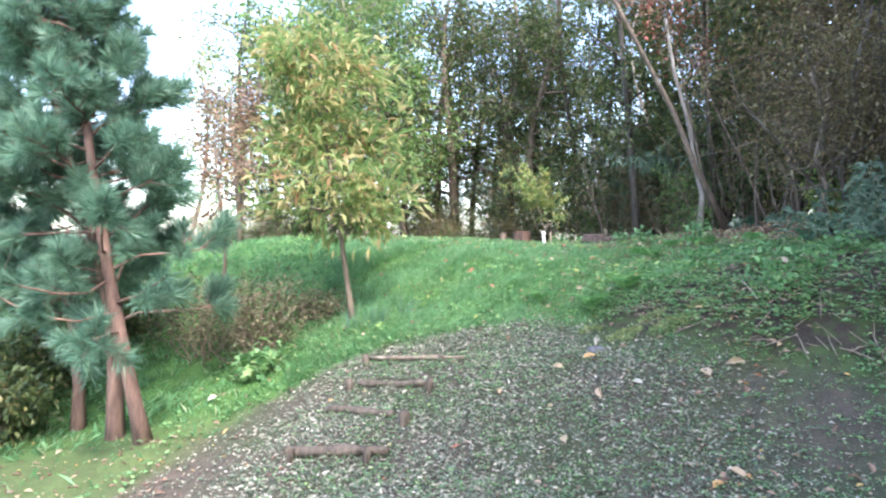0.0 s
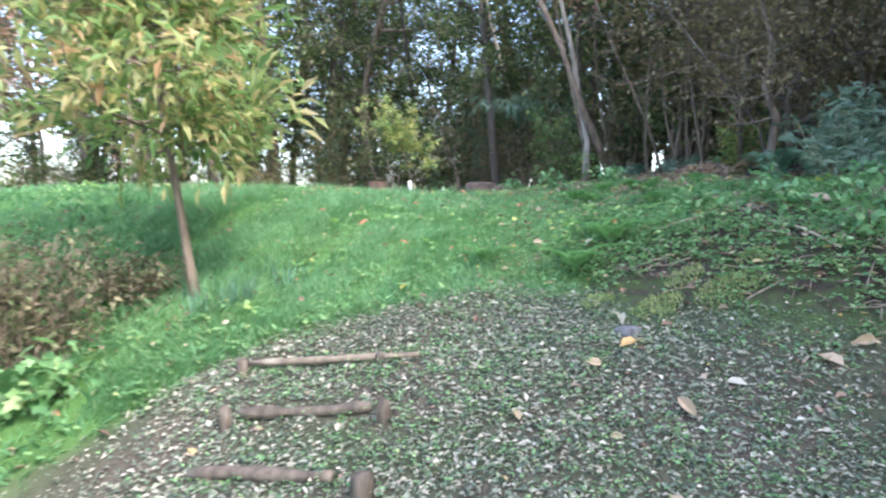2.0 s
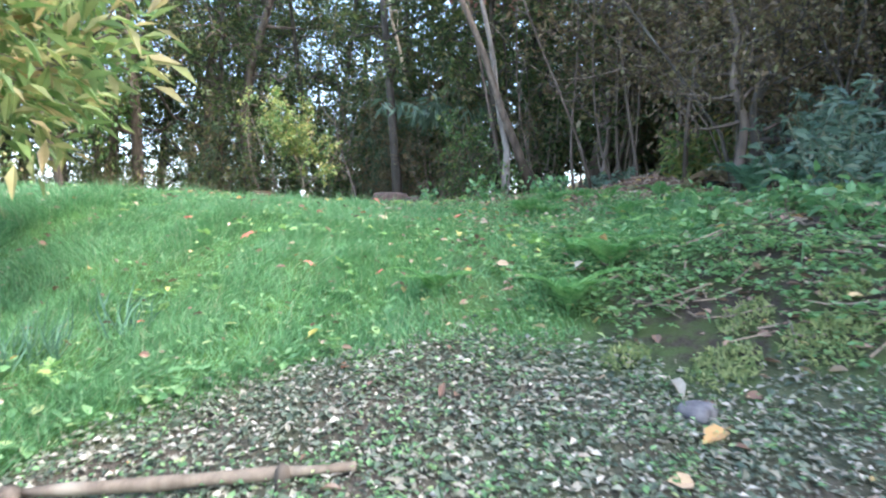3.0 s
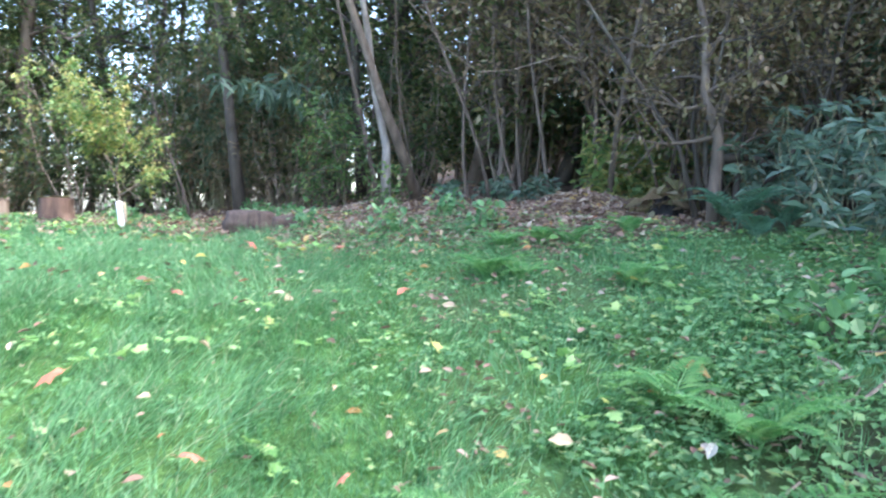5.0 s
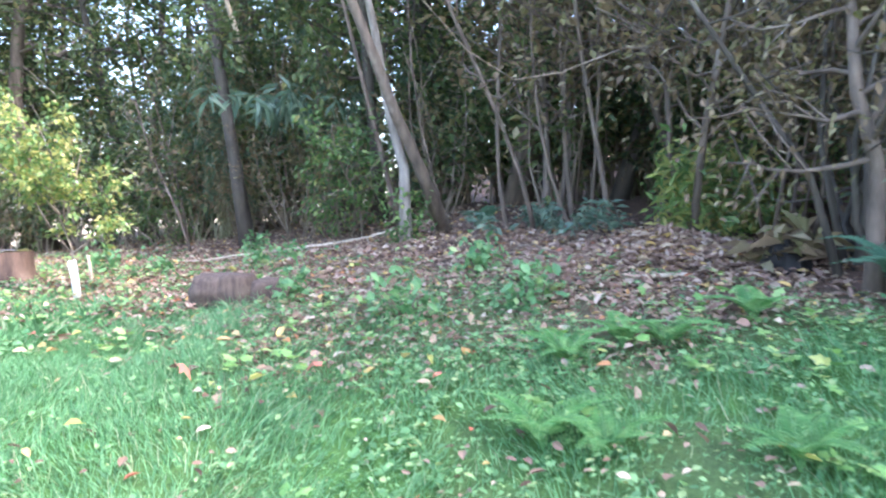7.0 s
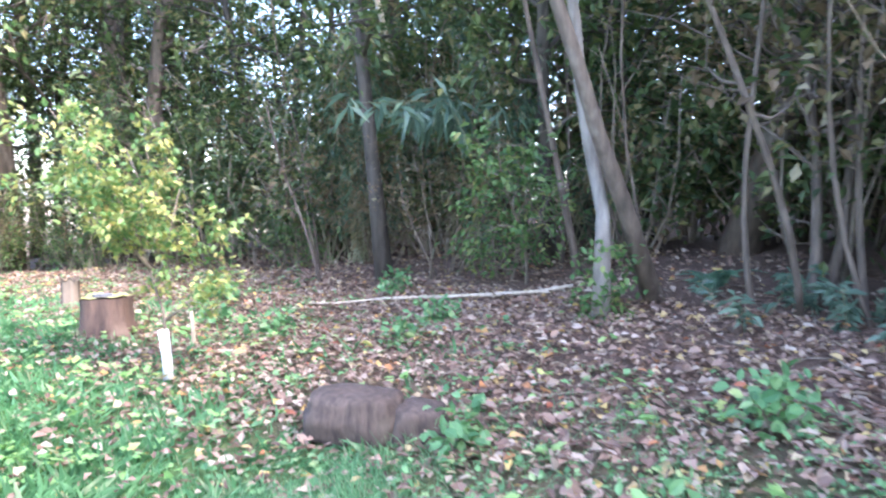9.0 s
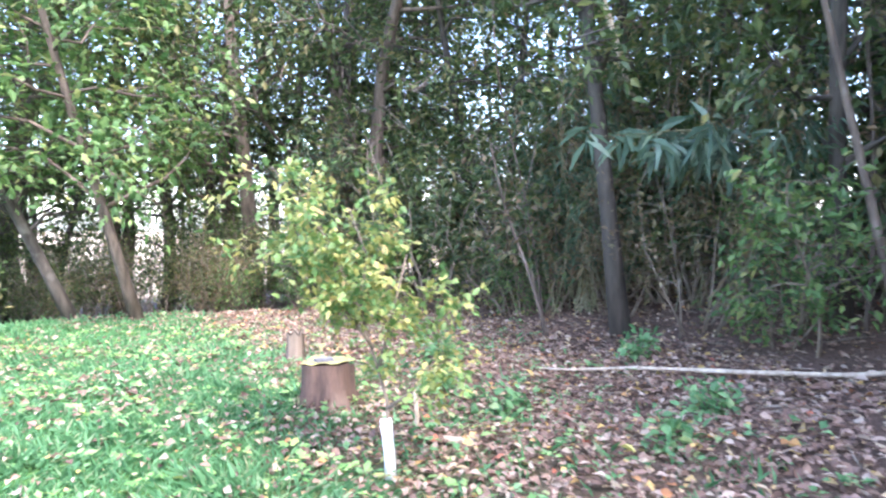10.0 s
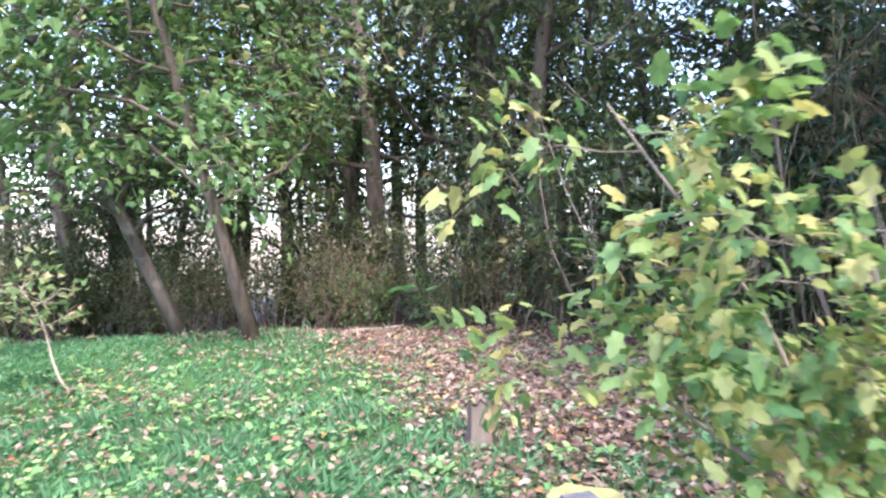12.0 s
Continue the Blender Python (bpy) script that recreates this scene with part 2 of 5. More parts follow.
BLADE = (np.array([(0, 0, 0), (0.45, 0.5, 0.12), (1, 0, -0.05), (0.45, -0.5, 0.12)]), [(0, 3, 2), (0, 2, 1)])
LOBED = (np.array([(0, 0, 0), (0.12, 0.34, 0.03), (0.36, 0.27, 0.02), (0.58, 0.50, -0.04), (0.66, 0.24, 0.0), (1, 0, -0.08),
                   (0.66, -0.24, 0.0), (0.58, -0.50, -0.04), (0.36, -0.27, 0.02), (0.12, -0.34, 0.03), (0.42, 0, 0.06)]),
         [(10, i, (i + 1) % 10) for i in range(10)][::-1])
MAPLE = (np.array([(0, 0, 0), (0.02, 0.26, 0.03), (0.28, 0.28, 0.02), (0.40, 0.52, -0.05), (0.55, 0.27, 0.02), (0.78, 0.24, -0.02), (1, 0, -0.1),
                   (0.78, -0.24, -0.02), (0.55, -0.27, 0.02), (0.40, -0.52, -0.05), (0.28, -0.28, 0.02), (0.02, -0.26, 0.03), (0.42, 0, 0.07)]),
         [(12, (i + 1) % 12, i) for i in range(12)])
OVAL = (np.array([(0, 0, 0), (0.25, 0.36, 0.08), (0.62, 0.42, 0.06), (1, 0, -0.06), (0.62, -0.42, 0.06), (0.25, -0.36, 0.08), (0.45, 0, -0.02)]),
        [(6, (i + 1) % 6, i) for i in range(6)])
STRAP = (np.array([(0, -0.5, 0), (0, 0.5, 0), (0.5, 0.42, 0.0), (0.5, -0.42, 0.0), (1, 0, 0)]), [(0, 3, 2, 1), (3, 4, 2)])


def leaves(geo, at, way, length, width, spin=None, shape=BLADE, curl=1.0):
    """Many leaves in one go: at, way (n x 3); length, width (n)."""
    at, way = np.asarray(at, float), np.asarray(way, float)
    n = len(at)
    if n == 0:
        return
    length, width = np.broadcast_to(length, n), np.broadcast_to(width, n)
    spin = rng.normal(0, 0.5, n) if spin is None else spin
    d, s, u = frames(way, spin)
    tv, tf = shape
    v = (at[:, None] + d[:, None] * (tv[None, :, 0:1] * length[:, None, None]) + s[:, None] * (tv[None, :, 1:2] * width[:, None, None])
         + u[:, None] * (tv[None, :, 2:3] * curl * length[:, None, None]))
    k = len(tv)
    base = (np.arange(n) * k)
    fs = []
    for q in tf:
        fs.extend(map(tuple, (base[:, None] + np.array(q)[None]).tolist()))
    geo.add(v.reshape(-1, 3), fs)


def rand_dirs(n, up=0.0):
    d = rng.normal(0, 1, (n, 3))
    d[:, 2] += up
    return d / np.linalg.norm(d, axis=1, keepdims=True)


def smooth(e0, e1, x):
    t = np.clip((np.asarray(x, float) - e0) / (e1 - e0), 0, 1)
    return t * t * (3 - 2 * t)


# ---- the lie of the land ----
GX = np.array([-9, -5, -3, -1.2, 0.6, 2.4, 4.6, 8])
GY = np.array([-3, 2, 4.5, 6, 7.5, 9, 11, 14, 18, 23, 29])
GH = np.array([
    [-0.5, -0.82, -0.85, -0.75, -0.46, 0.06, 0.84, 1.06, 1.2, 1.1, 0.6],
    [-0.2, -0.55, -0.71, -0.76, -0.87, -0.37, 0.9, 1.45, 1.45, 1.25, 0.65],
    [-0.1, -0.39, -0.67, -0.68, -0.44, 0.09, 1.1, 1.58, 1.55, 1.35, 0.75],
    [0.0, -0.24, -0.5, -0.25, 0.19, 0.54, 1.42, 1.6, 1.48, 1.42, 0.9],
    [0.0, -0.17, -0.37, 0.24, 0.51, 0.94, 1.48, 1.58, 1.63, 1.38, 1.1],
    [0.1, -0.05, -0.14, 0.66, 1.02, 1.23, 1.46, 1.48, 1.6, 1.46, 1.27],
    [0.26, 0.41, 0.83, 1.33, 1.39, 1.64, 1.75, 1.75, 1.66, 1.6, 1.48],
    [0.7, 1.16, 1.5, 1.82, 2.0, 2.05, 1.95, 2.35, 2.2, 1.97, 1.77]])


def lattice(x, y):
    x, y = np.clip(x, GX[0], GX[-1]), np.clip(y, GY[0], GY[-1])
    i = np.clip(np.searchsorted(GX, x) - 1, 0, len(GX) - 2)
    j = np.clip(np.searchsorted(GY, y) - 1, 0, len(GY) - 2)
    a, b = (x - GX[i]) / (GX[i + 1] - GX[i]), (y - GY[j]) / (GY[j + 1] - GY[j])
    return (GH[i, j] * (1 - a) + GH[i + 1, j] * a) * (1 - b) + (GH[i, j + 1] * (1 - a) + GH[i + 1, j + 1] * a) * b


def ripple(x, y, s, seed):
    return (np.sin(x * s + seed) * np.cos(y * s * 1.13 + seed * 2.1) + 0.6 * np.sin(x * s * 2.3 - y * s * 1.7 + seed * 0.7)
            + 0.4 * np.sin(y * s * 3.1 + x * s * 1.1 + seed * 3.3)) / 2.0


def height(x, y):
    x, y = np.asarray(x, float), np.asarray(y, float)
    z = 0
    for dx in (-0.4, 0, 0.4):
        for dy in (-0.4, 0, 0.4):
            z = z + lattice(x + dx, y + dy) / 9
    far = np.maximum(np.hypot(x, y - 12) - 22, 0)
    z = z - 5.0 * (1 - np.exp(-far / 45.0)) + 5.0 * smooth(10, 24, x) * smooth(26, 14, np.abs(y - 9))
    # the worn steps and the earth bank beside them stand a little higher
    z = z + 0.045 * smooth(-1.8, -1.2, x) * smooth(1.6, 0.8, x) * smooth(5.2, 5.8, y) * smooth(8.2, 7.4, y)
    z = z + 0.20 * smooth(1.5, 3.0, x) * smooth(5.6, 4.4, x) * smooth(5.2, 6.2, y) * smooth(8.6, 7.3, y)
    z = z - 0.10 * smooth(3.0, 4.0, x) * smooth(7.0, 5.8, x) * smooth(14.4, 15.6, y) * smooth(19.5, 17.6, y)
    return z + 0.03 * ripple(x, y, 2.1, 1.0) + 0.012 * ripple(x, y, 6.3, 4.0)


def ground_z(x, y):
    return float(height(np.array([x]), np.array([y]))[0])


# first two points lie out of view, added so trees there shade the bank
EDGE = np.array([(6.6, -7), (7.2, 3), (7.0, 8), (6.6, 11), (5.9, 14), (5.4, 18), (3.2, 21.5), (0.5, 24.5), (-4, 25), (-10, 25.5)])


def edge_distance(x, y):
    """Distance to the edge of the wood."""
    best = np.full(np.shape(x), 1e9)
    for (ax, ay), (bx, by) in zip(EDGE[:-1], EDGE[1:]):
        t = np.clip(((x - ax) * (bx - ax) + (y - ay) * (by - ay)) / ((bx - ax) ** 2 + (by - ay) ** 2), 0, 1)
        best = np.minimum(best, np.hypot(x - ax - t * (bx - ax), y - ay - t * (by - ay)))
    return best


def inside_wood(x, y):
    """True behind the edge of the wood."""
    xe = np.interp(y, EDGE[:8, 1], EDGE[:8, 0])
    ye = np.interp(x, EDGE[:4:-1, 0], EDGE[:4:-1, 1])
    return ((y < 24.5) & (x > xe)) | (y > np.maximum(ye, np.where(x > 0.5, 24.5 - (x - 0.5) * 1.1, 24.5)))


def dirt_zone(x, y):
    """1 on the trodden earth with the log steps, 0 outside."""
    xl = np.interp(y, [0, 5.6, 6.9, 7.3, 7.7], [-3.2, -2.7, -2.0, -1.2, -0.2])
    xr = np.interp(y, [0, 4, 5, 5.6, 6.1, 6.6, 7.1, 7.7], [6.5, 5.0, 3.6, 2.7, 2.0, 1.6, 1.35, 1.1])
    w = 0.18 * ripple(x, y, 3.0, 2.0)
    return smooth(-0.25, 0.25, x - xl + w) * smooth(-0.35, 0.35, xr - x + w) * smooth(-0.2, 0.2, 7.65 - y + w)


def bank_zone(x, y):
    """1 on the dark crumbling earth bank beside the steps."""
    w = 0.25 * ripple(x, y, 2.2, 4.0)
    return (1 - dirt_zone(x, y)) * smooth(1.3, 1.9, x + w) * smooth(6.6, 5.2, x) * smooth(7.75, 7.15, y - 0.08 * (x - 2) + w) * smooth(1.0, 3.0, y)


def litter_zone(x, y):
    """1 where dead leaves cover the ground."""
    d = edge_distance(x, y)
    d = np.where(inside_wood(x, y), 0, d)
    wide = np.interp(y, [7, 9.0, 9.9, 11, 13, 16, 20, 24], [0.9, 1.7, 3.3, 3.7, 4.0, 4.4, 4.4, 4.2])
    wide = wide * (0.22 + 0.78 * smooth(-1.0, 2.2, x))
    return smooth(16, 9, edge_distance(x, y)) * smooth(0.55, -0.35, d / wide - 0.75 + 0.18 * ripple(x, y, 1.4, 5.0))


# ground sheet, fine where the walk goes, on to the horizon
xs = np.concatenate([-np.geomspace(900, 13, 16), np.arange(-12, 12.01, 0.16), np.geomspace(13, 900, 16)])
ys = np.concatenate([-np.geomspace(900, 5, 16), np.arange(-4, 30.01, 0.16), np.geomspace(31, 900, 18)])
mx_, my_ = np.meshgrid(xs, ys, indexing="ij")
fx, fy = mx_.ravel(), my_.ravel()
nx_, ny_ = len(xs), len(ys)
q = (np.arange(nx_ - 1)[:, None] * ny_ + np.arange(ny_ - 1)[None]).ravel()
g = Geo()
g.add(np.stack([fx, fy, height(fx, fy)], 1), np.stack([q, q + ny_, q + ny_ + 1, q + 1], 1).tolist())

GROUND, gt, gb = nodes_of("soil_turf_and_litter")
att = {}
for key in ("dirt", "litter", "dry", "bank"):
    a_ = gt.nodes.new("ShaderNodeAttribute")
    a_.attribute_name = key
    att[key] = a_.outputs["Fac"]
fine, mid, big = noise_tex(gt, 60, 5), noise_tex(gt, 7, 5), noise_tex(gt, 1.1, 3)
turf = mixed(gt, 0.5, ramp(gt, [(0.3, (0.03, 0.08, 0.02)), (0.7, (0.08, 0.20, 0.05))], mid), ramp(gt, [(0.3, (0.04, 0.07, 0.025)), (0.7, (0.10, 0.22, 0.06))], fine))
soil = mixed(gt, 0.55, ramp(gt, [(0.3, (0.045, 0.038, 0.03)), (0.7, (0.13, 0.108, 0.088))], mid), ramp(gt, [(0.35, (0.032, 0.03, 0.023)), (0.65, (0.12, 0.105, 0.086))], fine))
soil = mixed(gt, ramp(gt, [(0.42, (0, 0, 0)), (0.62, (0.7, 0.7, 0.7))], big), soil, (0.05, 0.07, 0.035))
# bank earth: dark moist soil, its colour also lowered for the overhanging trees' shade
shaded_humus = mixed(gt, 0.5, ramp(gt, [(0.3, (0.016, 0.014, 0.012)), (0.7, (0.065, 0.052, 0.042))], mid), ramp(gt, [(0.35, (0.02, 0.017, 0.014)), (0.65, (0.085, 0.07, 0.055))], fine))
shaded_humus = mixed(gt, ramp(gt, [(0.46, (0, 0, 0)), (0.6, (0.8, 0.8, 0.8))], mid), shaded_humus, (0.045, 0.075, 0.022))
duff = mixed(gt, 0.6, ramp(gt, [(0.3, (0.05, 0.035, 0.028)), (0.7, (0.17, 0.11, 0.085))], mid), ramp(gt, [(0.35, (0.05, 0.035, 0.028)), (0.65, (0.22, 0.15, 0.11))], fine))
straw = mixed(gt, 0.5, ramp(gt, [(0.3, (0.30, 0.23, 0.14)), (0.7, (0.50, 0.41, 0.28))], mid), ramp(gt, [(0.3, (0.34, 0.26, 0.17)), (0.7, (0.55, 0.46, 0.33))], big))
col = mixed(gt, att["dry"], mixed(gt, att["litter"], mixed(gt, att["bank"], mixed(gt, att["dirt"], turf, soil), shaded_humus), duff), straw)
gt.links.new(col, gb.inputs["Base Color"])
gb.inputs["Roughness"].default_value = 0.95
gb.inputs["Specular IOR Level"].default_value = 0.2
bump(gt, gb, fine, 0.8, 0.03)
ground = new("ground", g.mesh("ground", GROUND, True))
tagged(ground, "sloping ground of bare earth, turf and leaf litter", "ground", kind="structure")
def dry_zone(x, y):
    """1 on the straw-coloured fields beyond the wood."""
    return smooth(20, 27, np.hypot(x, y - 12) + 2 * ripple(x, y, 0.3, 2.0)) * smooth(-4, 4, y)




# ---- how plants grow ----
def curve_pts(p0, p1, n=7, bend=0.08):
    p0, p1 = Vector(p0), Vector(p1)
    size = (p1 - p0).length
    off1, off2 = Vector(rng.normal(0, bend * size, 3)), Vector(rng.normal(0, bend * size, 3))
    out = []
    for i in range(n):
        t = i / (n - 1)
        out.append(p0.lerp(p1, t) + off1 * math.sin(math.pi * t) + off2 * 0.5 * math.sin(2 * math.pi * t))
    return out


def along(pts, t):
    f = t * (len(pts) - 1)
    i = min(int(f), len(pts) - 2)
    return pts[i].lerp(pts[i + 1], f - i)


def grow(wood, leafg, pts, r0, limbs=12, start=0.3, limb=1.6, twigs=4, twig=0.6, per=40, size=(0.11, 0.05), shape=BLADE,
         droop=0.3, rise=0.35, spread=0.16, top=0.6, sides=7, taper=0.75, fine=True, thin=1.0):
    """Trunk along pts with limbs, twigs and leaves."""
    n = len(pts)
    tube(wood, pts, [r0 * (1 - taper * (i / (n - 1)) ** 0.9) * (1.25 if i == 0 else 1) for i in range(n)], sides, wobble=0.12)
    at, way = [], []
    ang = rng.random() * 6.28
    for k in range(limbs):
        t = start + (1 - start) * (k + rng.random() * 0.8) / limbs
        p = along(pts, min(t, 1))
        ang += 2.4 + rng.normal(0, 0.3)
        ln = limb * (0.55 + 0.6 * rng.random()) * (1 - (1 - top) * t)
        d = Vector((math.cos(ang), math.sin(ang), rise + rng.normal(0, 0.25))).normalized()
        lp = curve_pts(p, p + d * ln, 5, 0.09)
        rl = thin * min(r0 * (1 - taper * t) * 0.4 + 0.004, 0.03 + 0.1 * r0)
        tube(wood, lp, [rl * (1 - 0.8 * i / 4) for i in range(5)], 5 if fine else 3, False)
        for j in range(twigs):
            tt = 0.35 + 0.65 * (j + rng.random()) / twigs
            s = along(lp, min(tt, 1))
            d2 = (d + Vector(rng.normal(0, 0.7, 3)) + Vector((0, 0, 0.1))).normalized()
            e = s + d2 * twig * (0.5 + 0.8 * rng.random())
            if fine:
                tube(wood, [s, s.lerp(e, 0.5) + Vector(rng.normal(0, 0.03, 3)), e], [thin * (rl * 0.35 + 0.002), thin * (rl * 0.2 + 0.002), 0.002 * thin], 3, False)
            m = max(1, int(per * (0.6 + 0.8 * rng.random())))
            u = rng.random(m)[:, None] ** 0.7
            at.append(np.array(s)[None] * (1 - u) + np.array(e)[None] * u + rng.normal(0, spread, (m, 3)))
            w = rng.normal(0, 0.6, (m, 3)) + np.array(d2)[None]
            w[:, 2] -= droop
            way.append(w)
    if at:
        at, way = np.concatenate(at), np.concatenate(way)
        ln = size[0] * (0.65 + 0.7 * rng.random(len(at)))
        leaves(leafg, at, way, ln, ln * size[1] / size[0], shape=shape)


def tree(label, base, tip, r0, bark, leaf, category="tree", name="tree", bend=0.05, group="", crown_label="", n=9, **kw):
    """A tree with its foot at base and its tip at tip (metres from the foot)."""
    ob = thing(name, label, category, group, base)
    wood, lf = Geo(), Geo()
    grow(wood, lf, curve_pts((0, 0, -0.15), tip, n, bend), r0, **kw)
    part("trunk", wood, bark, ob, smooth=True)
    if lf.n:
        part("crown", lf, leaf, ob, crown_label)
    return ob


def on_ground(x, y, sink=0.0):
    return (x, y, ground_z(x, y) - sink)


# ---- the wood: a few kinds of tree, each standing many times ----
KINDS = []
for tip, r0, bark, kw in (
        ((0.6, -0.4, 10.5), 0.16, BARK_DARK, dict(limbs=30, start=0.14, limb=2.5, twigs=5, per=27, size=(0.155, 0.078), twig=0.9, spread=0.25)),
        ((-1.2, 0.3, 9.5), 0.13, BARK_DARK, dict(limbs=28, start=0.16, limb=2.2, twigs=5, per=27, size=(0.155, 0.078), twig=0.9, spread=0.25)),
        ((-0.5, 0.8, 12.0), 0.18, BARK_BROWN, dict(limbs=30, start=0.2, limb=2.6, twigs=5, per=27, size=(0.155, 0.078), twig=1.0, spread=0.25)),
        ((0.9, 0.5, 8.0), 0.09, BARK_BROWN, dict(limbs=22, start=0.2, limb=1.7, twigs=5, per=36, size=(0.135, 0.062), twig=0.7, spread=0.18)),
        ((-0.8, -0.2, 9.0), 0.10, BARK_DARK, dict(limbs=22, start=0.25, limb=1.9, twigs=5, per=36, size=(0.135, 0.062), twig=0.8, spread=0.18))):
    KINDS.append(tree("dark evergreen tree with a leaning trunk at the wood's edge", (0, 0, 0), tip, r0, bark, GREEN_DARK, group="trees of the wood", **kw))

rnd = random.Random(5)
spots = []
FIXED = [(5.26, 13.9), (5.1, 18.0), (-1.24, 23.3), (-2.5, 24.1), (6.2, 19.2), (5.1, 9.3)]


def free(x, y, gap):
    return all((x - a) ** 2 + (y - b) ** 2 > gap * gap for a, b in spots + FIXED)


tries = 0
while len(spots) < 80 and tries < 6000:
    tries += 1
    x, y = rnd.uniform(-9, 17), rnd.uniform(-6, 36)
    d = float(edge_distance(np.array([x]), np.array([y]))[0])
    if not inside_wood(np.array([x]), np.array([y]))[0] or d < 1.2 or d > (5.0 if y < 6 else 10.0 if x > 3 else 7.0):
        continue
    if rnd.random() < (d / 10) * 0.6 or not free(x, y, 1.15 if d < 4 else 1.7):
        continue
    spots.append((x, y))
first = {}
for i, (x, y) in enumerate(spots):
    k = rnd.randrange(len(KINDS))
    s = rnd.uniform(0.8, 1.15)
    m = pose(*on_ground(x, y, 0.05), rnd.uniform(-5, 5), rnd.uniform(-11, 3), rnd.uniform(0, 360)) @ Matrix.Diagonal((s, s, s, 1))
    if k in first:
        copy_thing(KINDS[k], m)
    else:
        first[k] = m
# a second row closes the wood at the back
for k in range(9):
    copy_thing(KINDS[k % 3], pose(*on_ground(-5.2 + 1.05 * k + rnd.uniform(-0.3, 0.3), 27.6 + rnd.uniform(-0.8, 1.4), 0.05), 0, 0, 50 * k))
# unseen trees carry the wood on behind the start, to shade the right bank
for k, (x, y) in enumerate(((5.6, -1.5), (6.3, 1.0), (7.3, 2.6), (4.9, -4.2), (6.9, -2.6), (8.2, 0.4), (4.6, -2.5), (5.4, -0.3), (6.3, -0.9), (5.8, -3.1), (4.1, -3.5), (7.2, 3.9), (6.9, 5.0), (7.9, 1.7))):
    copy_thing(KINDS[k % 3], pose(*on_ground(x, y, 0.05), 0, 0, 70 * k))
for k, ob in enumerate(KINDS):
    ob.matrix_basis = first.get(k, pose(*on_ground(12 + k, 26), 0, 0, 0))

# half-bare trees with dry brown leaves along the edge
BROWN = tree("half-bare tree with dry brown leaves and many thin twigs", (0, 0, 0), (-0.9, 0.2, 7.2), 0.05, BARK_BROWN, DRY_HANGING, group="dry-leaved trees", limbs=34, start=0.22, limb=1.7,
             twigs=6, twig=0.6, per=11, size=(0.105, 0.055), spread=0.15, rise=0.45)
for i in range(14):
    x, y = 6.9 + 1.9 * rnd.random() - 0.07 * i, 5.6 + 0.58 * i + rnd.uniform(-0.3, 0.3)
    s = rnd.uniform(0.8, 1.15)
    m = pose(*on_ground(x, y, 0.05), rnd.uniform(-6, 6), rnd.uniform(-8, 4), rnd.uniform(0, 360)) @ Matrix.Diagonal((s, s, s, 1))
    if i:
        copy_thing(BROWN, m)
    else:
        keep = m
BROWN.matrix_basis = keep

# undergrowth: broad-leaved bushes and thin bamboo along the edge
BUSHES = []
for leaf, label, size, tips in (
        (GREEN_DARK, "dark leafy bush under the trees", (0.10, 0.05), 2.0),
        (DRY_HANGING, "brownish half-bare thicket under the trees", (0.08, 0.032), 2.3),
        (GREEN_MID, "low green bush at the wood's edge", (0.09, 0.045), 1.2)):
    thin = 11 if leaf is DRY_HANGING else 10
    ob = thing("bush", label, "bush", "undergrowth of the wood")
    lf = Geo()
    for k in range(7):
        wood = Geo()
        a = rng.random() * 6.28
        b = Vector((math.cos(a), math.sin(a), 0)) * 0.35 * rng.random()
        t = b + Vector((math.cos(a) * 0.6, math.sin(a) * 0.6, tips * (0.6 + 0.6 * rng.random())))
        grow(wood, lf, curve_pts(b + Vector((0, 0, -0.1)), t, 5, 0.07), 0.016, limbs=5, start=0.2, limb=0.6, twigs=3, twig=0.35, per=thin, size=size, spread=0.1, sides=5, fine=False)
        part("stem", wood, TWIG, ob, smooth=True)
    part("foliage", lf, leaf, ob)
    BUSHES.append(ob)
BAMBOOS = []
for tall, many in ((4.6, 11), (3.4, 9)):
    ob = thing("bamboo_clump", "thin bamboo with drooping leaves, partly dry", "bamboo", "bamboo of the wood")
    lf, dry = Geo(), Geo()
    for k in range(many):
        a, rr = rng.random() * 6.28, 0.7 * rng.random()
        b = Vector((math.cos(a) * rr, math.sin(a) * rr, -0.1))
        t = b + Vector((rng.normal(0, 0.45), rng.normal(0, 0.45), tall * (0.7 + 0.4 * rng.random())))
        cg = Geo()
        pts = curve_pts(b, t, 8, 0.04)
        tube(cg, pts, [0.012 * (1 - 0.7 * i / 7) for i in range(8)], 5, False)
        for j in range(16):
            u = 0.25 + 0.75 * (j + rng.random()) / 16
            p = along(pts, min(u, 1))
            d = Vector((rng.normal(), rng.normal(), 0.3)).normalized()
            e = p + d * (0.05 + 0.3 * rng.random())
            m = 9
            at = np.array(e)[None] + rng.normal(0, 0.07, (m, 3))
            w = rng.normal(0, 0.55, (m, 3)) + np.array(d)[None] * 0.6
            w[:, 2] -= 0.9
            leaves(dry if rng.random() < 0.35 else lf, at, w, 0.14 + 0.12 * rng.random(m), 0.017)
        part("culm", cg, CULM, ob, smooth=True)
    part("foliage", lf, BAMBOO_LEAF, ob)
    part("dry_foliage", dry, DRY_HANGING, ob, "straw-coloured dry leaves")
    BAMBOOS.append(ob)


